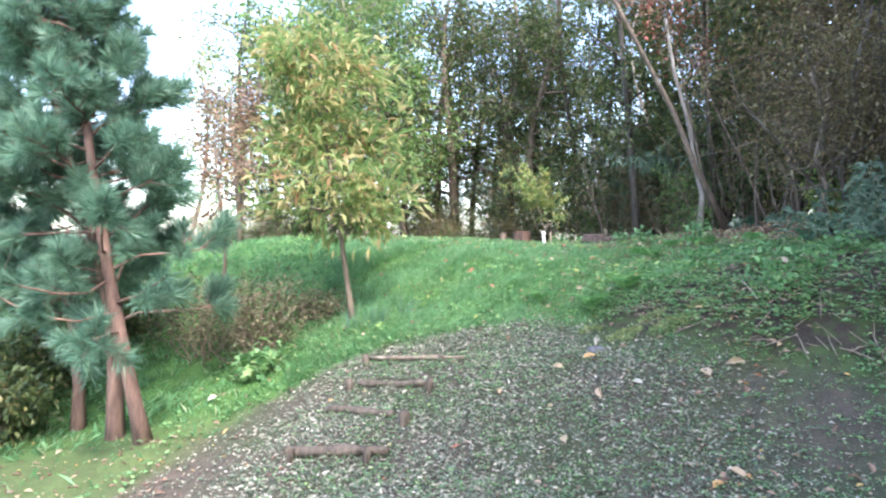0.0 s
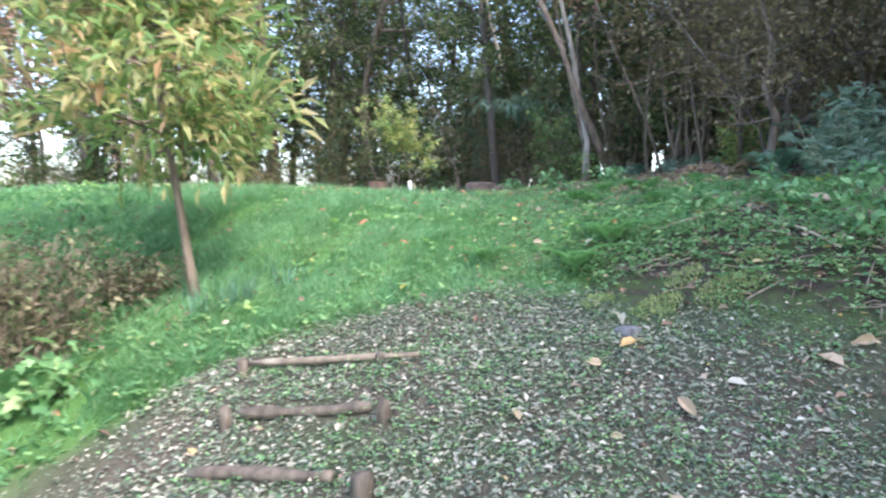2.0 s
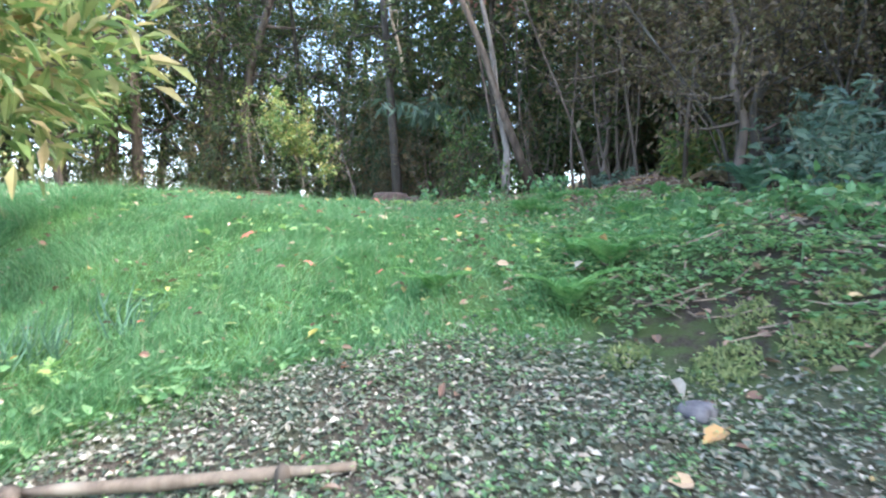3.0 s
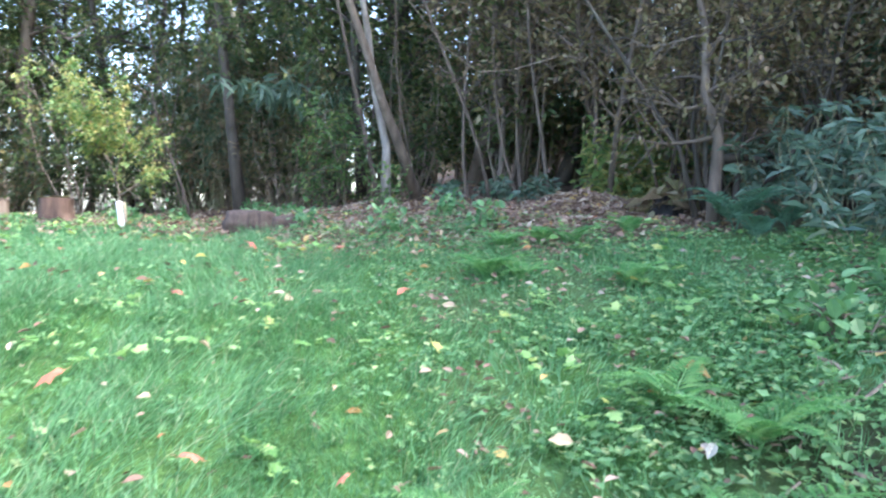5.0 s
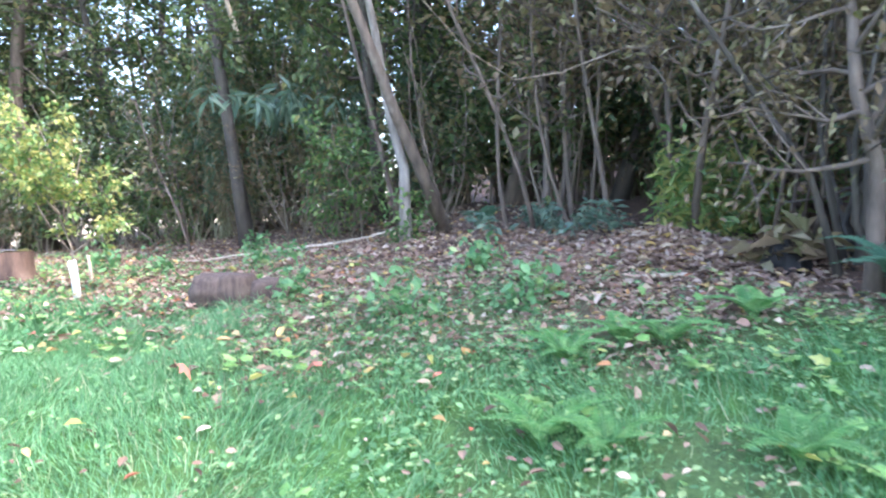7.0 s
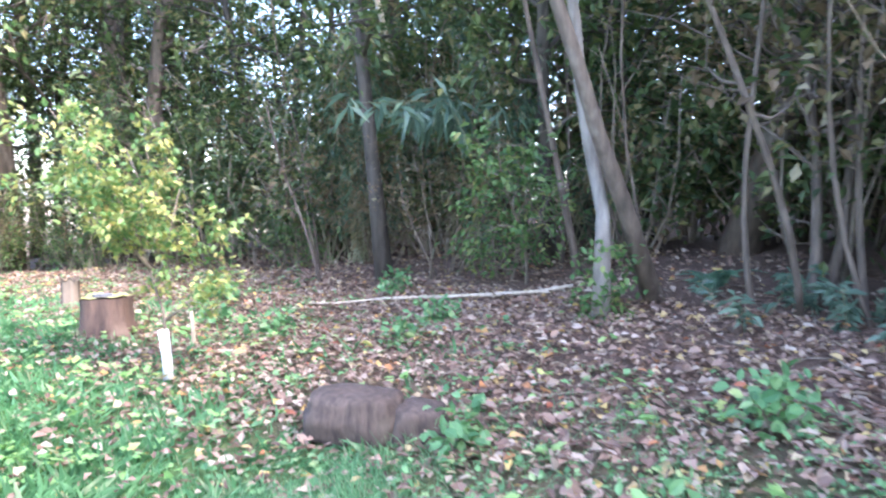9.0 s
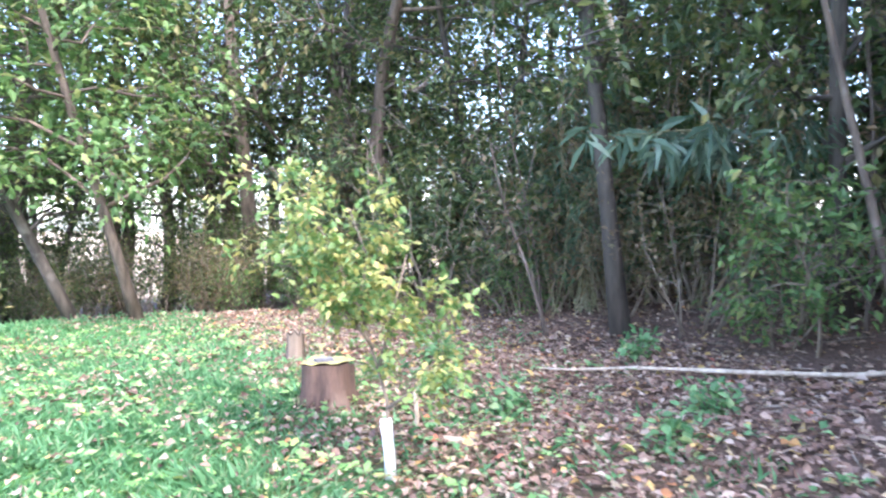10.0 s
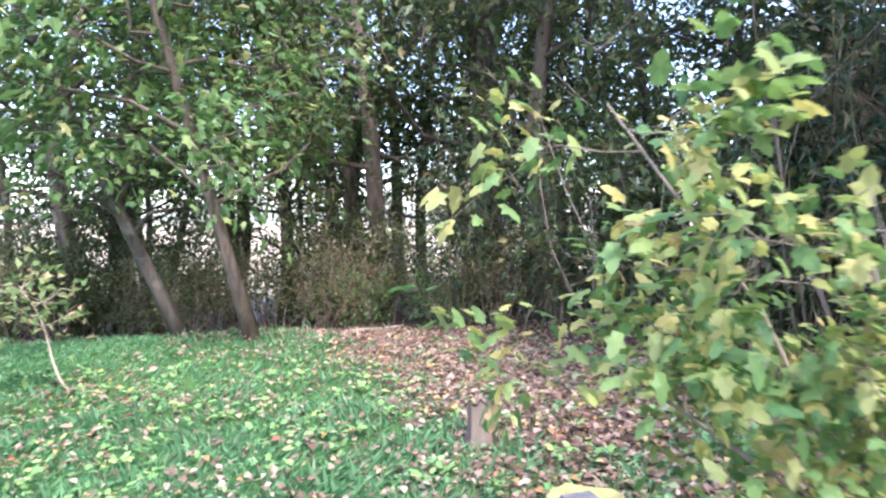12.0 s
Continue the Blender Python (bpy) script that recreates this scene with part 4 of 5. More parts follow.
for pts, limbs in (([(2.2, 14.79, 1.5), (2.19, 14.8, 2.0), (2.05, 14.84, 2.5), (1.85, 14.88, 2.95), (1.55, 14.92, 3.36)], 14), ([(2.15, 14.8, 2.2), (2.22, 14.74, 2.5), (2.3, 14.7, 2.85)], 7), ([(2.2, 14.79, 1.95), (2.3, 14.7, 2.05), (2.44, 14.62, 2.18)], 4),
                   ([(2.12, 14.82, 2.3), (1.9, 14.85, 2.6), (1.55, 14.9, 2.85)], 8), ([(2.05, 14.84, 2.5), (2.08, 14.8, 2.85), (1.98, 14.78, 3.12)], 6)):
    cg = Geo()
    grow(cg, lf, [Vector(p) - o for p in pts], 0.011, limbs=limbs, start=0.44 if limbs > 9 else 0.25, limb=0.34, twigs=5, twig=0.18, per=18, thin=0.45, size=(0.047, 0.036), droop=0.3, rise=0.14, spread=0.035, top=1.0, sides=6, shape=MAPLE)
    part("stem", cg, TWIG, sap, smooth=True)
part("foliage", lf, SAPLING_LEAF, sap)
guard = thing("tree_guard", "white plastic guard round the sapling's foot", "tree guard", "", on_ground(2.2, 14.79))
cg = Geo()
tube(cg, [(0.008, 0, -0.03), (0.0, 0, 0.18), (-0.02, 0.0, 0.37)], 0.034, 14)
part("sleeve", cg, WHITE_TUBE, guard, smooth=True)
peg = thing("wooden_peg", "thin weathered wooden peg in the leaf litter", "peg", "", on_ground(2.47, 15.5))
cg = Geo()
tube(cg, [(0, 0, -0.1), (0, 0, 0.15), (-0.015, 0, 0.33)], [0.016, 0.016, 0.014], 7, wobble=0.1)
part("stick", cg, LOG_PALE, peg, smooth=True)
plank = thing("wood_piece", "short pale broken board lying in the litter", "board", "", on_ground(2.66, 15.25))
bm = bmesh.new()
bmesh.ops.create_cube(bm, size=1, matrix=Matrix.Translation((0, 0, 0.03)) @ Matrix.Rotation(-0.5, 4, "Z") @ Matrix.Diagonal((0.34, 0.06, 0.035, 1)))
bmesh.ops.bevel(bm, geom=bm.edges[:], offset=0.006, segments=2, affect="EDGES")
me = bpy.data.meshes.new("board")
bm.to_mesh(me)
bm.free()
me.materials.append(LOG_PALE)
bd = new("board", me)
bd.parent = plank


def stump(label, at, r, tall, top, jag, bark=ROTTEN):
    ob = thing("tree_stump", label, "tree stump", "", on_ground(*at))
    n = 22
    ph = rng.random(n) * jag
    ring = [np.array([math.cos(6.2832 * k / n), math.sin(6.2832 * k / n)]) for k in range(n)]
    g1, g2 = Geo(), Geo()
    vs, fs = [], []
    flare = [1 + 0.16 * rng.normal() for k in range(n)]
    for lev, (z, s) in enumerate(((-0.1, 1.3), (0.03, 1.18), (tall * 0.35, 1.0), (tall * 0.8, 0.95), (tall, 0.97))):
        for k in range(n):
            rr = r * s * (1 + (flare[k] - 1) * (1.2 if lev < 2 else 0.7))
            vs.append((ring[k][0] * rr, ring[k][1] * rr, z + (ph[k] if lev == 4 else 0)))
    for lev in range(4):
        for k in range(n):
            a, b = lev * n + k, lev * n + (k + 1) % n
            fs.append((a, b, b + n, a + n))
    g1.add(vs, fs)
    tv = [(x * 1.03, y * 1.03, z + 0.006 + 0.02 * rng.random()) for x, y, z in vs[-n:]] + [(0, 0, tall + 0.03 - jag * 0.4)]
    g2.add(tv, [(k, (k + 1) % n, n) for k in range(n)])
    part("bark", g1, bark, ob, "crumbling side", True)
    part("cut_face", g2, top, ob, "cut top")
    return ob


stump("old stump with a yellow-green mossy top", (1.87, 16.28), 0.19, 0.32, MOSS_TOP, 0.03)
stump("small pale jagged stump", (1.57, 17.97), 0.085, 0.24, CUT_WOOD, 0.10, CUT_WOOD)
slate = thing("flat_stone", "flat grey stone lying on the stump", "stone", "", (1.84, 16.33, ground_z(1.87, 16.28) + 0.325))
bm = bmesh.new()
bmesh.ops.create_cube(bm, size=1, matrix=Matrix.Translation((0, 0, 0.02)) @ Matrix.Rotation(0.3, 4, "Z") @ Matrix.Diagonal((0.17, 0.11, 0.035, 1)))
bmesh.ops.bevel(bm, geom=bm.edges[:], offset=0.015, segments=2, affect="EDGES")
me = bpy.data.meshes.new("slab")
bm.to_mesh(me)
bm.free()
me.materials.append(GREY_ROCK)
new("slab", me).parent = slate


def boulder(name, label, category, at, size, mat, rot=0.0, seed=0.0, sink=0.04):
    ob = thing(name, label, category, "", on_ground(*at, sink))
    bm = bmesh.new()
    bmesh.ops.create_icosphere(bm, subdivisions=4, radius=1)
    for v in bm.verts:
        c = v.co
        sq = max(abs(c.x), abs(c.y), abs(c.z)) ** 0.45
        c *= (1 / sq) * (0.86 + 0.10 * noise.noise(c * 1.6 + Vector((seed, 0, 0))) + 0.05 * noise.noise(c * 5 + Vector((0, seed, 0))))
    bm.transform(Matrix.Rotation(rot, 4, "Z") @ Matrix.Translation((0, 0, size[2] * 0.5)) @ Matrix.Diagonal((size[0] / 2, size[1] / 2, size[2] / 2, 1)))
    me = bpy.data.meshes.new("mass")
    bm.to_mesh(me)
    bm.free()
    me.materials.append(mat)
    me.polygons.foreach_set("use_smooth", [True] * len(me.polygons))
    new("mass", me).parent = ob
    return ob


blk = boulder("log_block", "dark weathered block of wood with a rounded knob", "log", (2.95, 13.12), (0.62, 0.46, 0.34), STONE, -0.65, 2.0)
knob = boulder("knob", "", "", (3.2, 12.93), (0.36, 0.36, 0.31), STONE, -0.4, 7.0)
for ch in list(knob.children):
    ch.parent = blk
    ch.name = "knob"
    ch.matrix_basis = Matrix.Translation((0.27, -0.2, -0.03))
bpy.data.objects.remove(knob)
boulder("stone", "small grey stone on the bare earth", "stone", (1.47, 6.42), (0.20, 0.16, 0.09), GREY_ROCK, 0.4, 5.0)

# branch lying along the litter, towards the twin tree
lying = thing("fallen_branch", "long pale bare branch lying on dead leaves", "branch", "", on_ground(5.0, 16.2))
o = Vector(lying.location)
cg = Geo()
tube(cg, [Vector((x, y, ground_z(x, y) + 0.065)) - o for x, y in ((3.85, 17.05), (4.14, 16.88), (4.6, 16.52), (5.02, 16.12), (5.38, 15.6), (5.62, 15.15), (5.74, 14.8))], [0.010, 0.014, 0.017, 0.019, 0.02, 0.02, 0.018], 8, wobble=0.3)
part("wood", cg, LOG_PALE, lying, smooth=True)
for (x0, y0), (x1, y1), r, lb in (((0.0, 24.0), (0.9, 24.3), 0.02, "pale stick lying at the wood's edge"), ((4.7, 10.6), (5.0, 10.3), 0.018, "pale broken stick on the leaf pile"),
                                  ((3.0, 6.9), (2.9, 6.2), 0.008, "dry stalk on the earth bank"), ((3.4, 16.7), (3.9, 16.9), 0.015, "thin stick in the dead leaves")):
    ob = thing("stick", lb, "stick", "", on_ground(x0, y0))
    cg = Geo()
    tube(cg, [(0, 0, 0.03), ((x1 - x0) / 2, (y1 - y0) / 2, ground_z((x0 + x1) / 2, (y0 + y1) / 2) - ground_z(x0, y0) + 0.05), (x1 - x0, y1 - y0, ground_z(x1, y1) - ground_z(x0, y0) + 0.05)], [r, r, r * 0.7], 6, wobble=0.15)
    part("wood", cg, LOG_PALE, ob, smooth=True)
for x, y, lb in ((-2.1, 20.0, "tiny leaning tree with orange leaves"), (-2.6, 18.3, "tiny leaning tree with orange leaves")):
    tree(lb, on_ground(x, y), (-0.4, -0.2, 1.05), 0.018, LOG_PALE, RUSTY if x < -2.3 else YELLOWING, name="tiny_tree", limbs=8, start=0.6, limb=0.45, twigs=3, twig=0.2, per=8, size=(0.10, 0.06))


def moss_patch(at, wide):
    """A low cushion of yellow-green moss."""
    ob = thing("moss_cushion", "low cushion of yellow-green moss on the earth bank", "moss", "moss cushions", on_ground(*at))
    lf = Geo()
    n = int(9000 * wide * wide)
    r, a = wide * np.sqrt(rng.random(n)) * (0.75 + 0.25 * rng.random(n)), rng.random(n) * 6.28
    x, y = r * np.cos(a), r * 0.7 * np.sin(a)
    z = height(at[0] + x, at[1] + y) - ground_z(*at) + 0.03 * (1 - (r / wide) ** 2) + 0.012 * rng.random(n)
    leaves(lf, np.stack([x, y, z], 1), rand_dirs(n, 1.2), 0.02 + 0.03 * rng.random(n), 0.012)
    part("foliage", lf, MOSS_LEAF, ob)


for x, y, w in ((1.78, 6.55, 0.2), (2.15, 6.35, 0.24), (2.1, 6.72, 0.17), (1.5, 6.85, 0.14), (2.5, 6.5, 0.15)):
    moss_patch((x, y), w)
# broad weeds in the hollow of the bank and in the litter
for x, y, s, n in ((2.9, 7.6, 0.18, 4), (3.3, 7.0, 0.2, 4), (3.6, 7.5, 0.18, 4), (3.2, 6.3, 0.18, 4), (3.7, 6.6, 0.2, 4), (4.2, 7.1, 0.2, 4), (3.4, 11.3, 0.22, 4), (4.0, 10.8, 0.22, 4), (4.5, 11.8, 0.2, 4), (3.3, 12.6, 0.2, 4), (3.9, 14.6, 0.2, 4),
                   (3.2, 15.6, 0.2, 4), (4.6, 15.3, 0.22, 4), (2.8, 16.4, 0.2, 4), (4.9, 17.0, 0.25, 5), (3.0, 17.6, 0.2, 4)):
    shrub("broad-leaved green weed growing through dead leaves", (x, y), s, 0.16, WEED, (0.075, 0.055), n, 2, "weed", OVAL)
# clump of long blue-green leaves at the foot of the chestnut
for x, y, n in ((-0.85, 8.45, 46), (-0.45, 8.6, 34), (-1.15, 8.35, 26)):
    ob = thing("sedge_clump", "clump of long blue-green sedge leaves on the bank", "sedge", "sedge on the bank", on_ground(x, y))
    lf = Geo()
    w = rng.normal(0, 0.4, (n, 3))
    w[:, 2] = 1
    leaves(lf, np.stack([rng.normal(0, 0.07, n), rng.normal(0, 0.07, n), np.zeros(n) - 0.02], 1), w, 0.2 + 0.16 * rng.random(n), 0.013, shape=(np.array([(0, -0.5, 0), (0, 0.5, 0), (0.55, 0.42, 0.10), (0.55, -0.42, 0.10), (1, 0, 0.45)]), STRAP[1]))
    part("foliage", lf, FERN_DARK, ob)

# ---- ferns ----
def fern(label, at, fronds, length, mat, up=1.15):
    ob = thing("fern", label, "fern", "ferns", on_ground(*at))
    for k in range(fronds):
        fg = Geo()
        a = 6.2832 * k / fronds + rng.normal(0, 0.3)
        ln = length * (0.7 + 0.5 * rng.random())
        out = Vector((math.cos(a), math.sin(a), 0))
        pts = [out * (ln * (0.3 * u + 0.6 * u * u)) + Vector((0, 0, ln * up * (u - 0.62 * u * u))) for u in np.linspace(0, 1, 7)]
        tube(fg, pts, [0.004 * (1 - 0.7 * i / 6) for i in range(7)], 4, False)
        for j in range(15):
            u = 0.2 + 0.8 * j / 15
            p, q2 = along(pts, u), along(pts, min(u + 0.05, 1))
            d = (q2 - p).normalized()
            side = d.cross(Vector((0, 0, 1))).normalized()
            pl = ln * 0.30 * (1.02 - u) ** 0.75 + 0.008
            for sg in (-1, 1):
                w = (side * sg + d * 0.4 + Vector((0, 0, 0.12))).normalized()
                leaves(fg, [tuple(p)], [tuple(w)], pl, pl * 0.13, spin=np.zeros(1))
                m = 5
                c = np.linspace(0.12, 0.8, m)[:, None]
                base = np.array(p)[None] + np.array(w)[None] * pl * c
                for s2 in (-1, 1):
                    ww = np.array(w)[None] * 0.7 + np.array(d)[None] * s2 + np.zeros((m, 1))
                    leaves(fg, base, ww, pl * 0.20 * (1.2 - c[:, 0]) + 0.003, pl * 0.075 + 0.002, spin=np.zeros(m))
        part("frond", fg, mat, ob)
    return ob


for x, y, n, ln, m in ((2.06, 7.62, 8, 0.42, FERN), (1.64, 7.45, 8, 0.45, FERN), (2.1, 7.95, 6, 0.34, FERN), (2.81, 9.62, 7, 0.34, FERN), (2.9, 9.4, 6, 0.27, FERN), (3.38, 10.0, 6, 0.3, FERN),
                       (3.84, 9.75, 6, 0.32, FERN), (3.72, 9.92, 6, 0.28, FERN), (1.15, 8.05, 6, 0.3, FERN), (4.4, 9.6, 6, 0.36, FERN), (3.3, 8.9, 6, 0.36, FERN)):
    fern("bright green fern in the weeds", (x, y), n, ln, m)
for x, y, n, ln in ((5.05, 9.05, 9, 0.62), (5.3, 8.75, 7, 0.4), (4.75, 8.75, 6, 0.34), (6.2, 13.6, 7, 0.4)):
    fern("large blue-green fern in the shade", (x, y), n, ln, FERN_DARK, 1.35)

# ---- single fallen leaves ----
LEAF_MESH = {}
for key, mat in (("scarlet", LEAF_RED), ("tan", LEAF_TAN), ("orange", LEAF_ORANGE), ("yellow", LEAF_YELLOW), ("pale", LEAF_PALE)):
    for i in range(2):
        lf = Geo()
        leaves(lf, [(-0.5, 0, 0)], [(1, 0, 0.05)], 1.0, 0.62 if i else 0.45, spin=np.array([0.25]), shape=LOBED if key == "scarlet" and not i else OVAL, curl=1.6 if i else 2.6)
        tube(lf, [(-0.75, 0.05, 0.03), (-0.5, 0, 0.0)], 0.012, 4, False)
        LEAF_MESH[key, i] = lf.mesh("fallen_leaf", mat)
lr = random.Random(11)
placed = [(1.32, 5.64, "tan", 0.22, 0), (1.36, 6.24, "orange", 0.17, 1), (1.5, 6.55, "pale", 0.18, 0), (1.65, 5.67, "pale", 0.11, 1), (3.5, 6.95, "tan", 0.25, 1), (2.51, 10.85, "scarlet", 0.22, 0),
          (1.99, 11.15, "scarlet", 0.18, 0), (2.13, 9.6, "scarlet", 0.12, 1), (1.76, 8.92, "yellow", 0.11, 1), (1.9, 4.55, "orange", 0.2, 1), (2.05, 4.6, "tan", 0.2, 0), (0.95, 5.2, "tan", 0.12, 1),
          (2.2, 5.6, "tan", 0.22, 1), (2.45, 5.62, "tan", 0.2, 0), (-0.2, 4.3, "orange", 0.1, 1), (-0.35, 6.25, "pale", 0.1, 1), (-2.48, 7.21, "pale", 0.13, 1), (1.05, 6.1, "tan", 0.1, 1),
          (1.9, 7.7, "pale", 0.07, 1), (2.28, 7.95, "orange", 0.15, 0), (1.64, 8.12, "tan", 0.09, 1), (0.37, 9.6, "scarlet", 0.12, 0), (0.1, 5.3, "scarlet", 0.07, 0), (0.5, 5.9, "tan", 0.09, 1)]
for i in range(60):
    x, y = lr.uniform(-0.4, 4.0), lr.uniform(7.8, 15.5)
    placed.append((x, y, lr.choice(("scarlet", "tan", "orange", "yellow", "tan", "scarlet", "orange")), lr.uniform(0.05, 0.10), lr.randrange(2)))
for x, y, key, s, i in placed:
    s = min(s, 0.07 + 0.4 * s)
    e = 0.15
    nrm = Vector((ground_z(x - e, y) - ground_z(x + e, y), ground_z(x, y - e) - ground_z(x, y + e), 2 * e)).normalized()
    up = 0.03 if dirt_zone(x, y) > 0.5 else 0.09
    ob = tagged(new("fallen_leaf", LEAF_MESH[key, i]), key + " fallen leaf lying on the ground", "leaf", "fallen leaves")
    ob.matrix_basis = Matrix.Translation((x, y, ground_z(x, y) + up)) @ nrm.to_track_quat("Z", "Y").to_matrix().to_4x4() @ pose(0, 0, 0, lr.uniform(-18, 18), lr.uniform(-18, 18), lr.uniform(0, 360)) @ Matrix.Diagonal((s, s, s, 1))


# ---- ground cover ----
def scatter(n, x0, x1, y0, y1, weight):
    """n places over a rectangle, kept by weight(x, y)."""
    x, y = rng.uniform(x0, x1, n), rng.uniform(y0, y1, n)
    keep = rng.random(n) < weight(x, y)
    return x[keep], y[keep]


def stuff(name, geo, mat, label, category):
    return tagged(new(name, geo.mesh(name, mat)), label, category, kind="stuff")


def weedy(x, y):
    """1 where broad weeds crowd out the grass."""
    right = smooth(-0.3, 1.0, x - np.interp(y, [7, 9, 12, 16, 20], [0.6, 1.2, 2.6, 1.6, 0.8]) + 0.5 * ripple(x, y, 1.7, 8.0))
    return right


def bare(x, y):
    """1 on the thin patches among the weeds."""
    return smooth(0.0, 0.5, ripple(x, y, 2.3, 11.0)) * (0.3 + 0.7 * weedy(x, y))


def worn(x, y):
    """1 on trodden earth, less on the thin patches in the turf."""
    return np.maximum(dirt_zone(x, y), 0.4 * bare(x, y) * smooth(7.0, 8.0, y) * smooth(18, 15, y) * smooth(-2.5, -1.0, x))


def pine_floor(x, y):
    """1 on thin worn turf under the pines; its browning also carries their shade."""
    return smooth(7.6, 6.2, y + 0.3 * ripple(x, y, 1.8, 3.0)) * smooth(-1.9, -2.5, x) * smooth(-6.5, -4.8, x) * smooth(2.0, 4.0, y)


for key, zone in (("dirt", worn), ("litter", lambda x, y: np.maximum(litter_zone(x, y), 0.35 * pine_floor(x, y))), ("dry", dry_zone), ("bank", bank_zone)):
    ground.data.attributes.new(key, "FLOAT", "POINT").data.foreach_set("value", zone(fx, fy))


def lawn(x, y):
    return (1 - 0.88 * pine_floor(x, y)) * ((1 - dirt_zone(x, y)) * (1 - 0.92 * bank_zone(x, y)) * (1 - 0.85 * litter_zone(x, y)) * (1 - 0.6 * weedy(x, y)) * (1 - 0.8 * bare(x, y))
            * (0.45 + 0.55 * smooth(-0.7, 0.3, ripple(x, y, 3.4, 2.2))) * np.where(inside_wood(x, y), 0, 1))


DROOPING = (np.array([(0, -0.5, 0), (0, 0.5, 0), (0.55, 0.36, -0.05), (0.55, -0.36, -0.05), (1, 0, -0.34)]), STRAP[1])
LANCE = (np.array([(0, 0, 0), (0.5, 0.5, 0.0), (1, 0, -0.28), (0.5, -0.5, 0.0)]), [(0, 3, 2), (0, 2, 1)])


def blades(n, x0, x1, y0, y1, lo, hi, wide, keep, name, label, shape=DROOPING):
    """Grass that lies over in soft tufts, neighbours leaning the same way."""
    x, y = scatter(n, x0, x1, y0, y1, keep)
    tuft = 0.8 + 0.45 * ripple(x, y, 3.4, 3.0) + 0.2 * ripple(x, y, 9.0, 1.0)
    ln = (lo + (hi - lo) * rng.random(len(x))) * np.clip(tuft, 0.35, 1.4)
    a = 3.0 * ripple(x, y, 1.5, 6.0) + 1.2 * ripple(x, y, 5.0, 2.0)
    lean = 0.45 + 0.35 * ripple(x, y, 2.7, 9.0)
    w = rng.normal(0, 0.38, (len(x), 3))
    w[:, 0] += np.cos(a) * lean
    w[:, 1] += np.sin(a) * lean
    w[:, 2] = 0.8
    geo = Geo()
    leaves(geo, np.stack([x, y, height(x, y) - 0.01], 1), w, ln, wide, spin=rng.normal(0, 0.6, len(x)), shape=shape)
    stuff(name, geo, GRASS, label, "grass")


blades(190000, -1.8, 4.2, 7.2, 12.8, 0.06, 0.21, 0.0055, lawn, "lawn_grass", "soft long green grass on the mound")
blades(90000, -3.0, 4.2, 12.8, 19.0, 0.05, 0.17, 0.008, lawn, "plateau_grass", "green grass on the plateau", LANCE)
blades(50000, -7.0, 2.5, 9.0, 25.0, 0.06, 0.19, 0.013, lambda x, y: lawn(x, y) * np.where((x < -1.8) | (y > 19), 1, 0), "far_grass", "green grass beyond the mound", LANCE)
blades(34000, -8.0, -1.0, 3.0, 10.5, 0.06, 0.19, 0.008, lambda x, y: lawn(x, y) * (0.3 + 0.5 * smooth(5.5, 8.0, y)), "slope_grass", "rough grass on the slope by the pines", LANCE)
blades(12000, 2.0, 8.0, 3.0, 9.5, 0.05, 0.15, 0.008, lambda x, y: np.maximum(lawn(x, y), 0.4 * bank_zone(x, y) * smooth(0.0, 0.6, ripple(x, y, 1.9, 6.0))) * 0.6, "bank_grass", "thin grass on the earth bank", LANCE)

# broad weeds: rosettes of small leaves on short stalks
def weeds(n, x0, x1, y0, y1, keep, lo, hi, tall, name, label, shape=OVAL, mat=WEED):
    x, y = scatter(n, x0, x1, y0, y1, keep)
    geo = Geo()
    k = 5
    a = rng.random((len(x), k)) * 6.28
    r = rng.random((len(x), k)) * 0.05
    at = np.stack([x[:, None] + np.cos(a) * r, y[:, None] + np.sin(a) * r, (height(x, y) + tall * rng.random(len(x)))[:, None] + 0.01 + 0.02 * rng.random((len(x), k))], 2).reshape(-1, 3)
    w = np.stack([np.cos(a), np.sin(a), 0.25 + 0.3 * rng.normal(0, 1, a.shape)], 2).reshape(-1, 3)
    ln = lo + (hi - lo) * rng.random(len(at)) ** 1.6
    leaves(geo, at, w, ln, ln * 0.75, spin=rng.normal(0, 0.25, len(at)), shape=shape)
    stuff(name, geo, mat, label, "weeds")


wk = lambda x, y: (1 - 0.65 * bare(x, y)) * (0.25 + 0.75 * smooth(-0.35, 0.35, ripple(x, y, 2.9, 5.0))) * (1 - 0.7 * bank_zone(x, y)) * np.clip(0.22 + 0.8 * weedy(x, y), 0, 1) * (1 - dirt_zone(x, y)) * (1 - 0.72 * litter_zone(x, y)) * np.where(inside_wood(x, y), 0.05, 1)
weeds(13500, -0.6, 5.0, 7.2, 12.5, wk, 0.014, 0.048, 0.07, "weeds", "low broad-leaved weeds")
weeds(9000, -4.0, 4.6, 12.5, 24.0, wk, 0.03, 0.075, 0.08, "plateau_weeds", "low broad-leaved weeds on the plateau", BLADE)
weeds(4200, -0.6, 4.6, 7.4, 13.0, lambda x, y: bare(x, y) * (1 - dirt_zone(x, y)), 0.012, 0.03, 0.02, "seedlings", "tiny seedlings on thin patches of turf", BLADE)
weeds(750, -0.8, 5.0, 7.6, 13.5, lambda x, y: (0.35 + 0.65 * weedy(x, y)) * (1 - 0.6 * litter_zone(x, y)) * smooth(-0.2, 0.5, ripple(x, y, 2.0, 3.0)), 0.045, 0.10, 0.10, "tall_weeds", "pale green lobed weeds standing in the grass", LOBED, WEED_PALE)
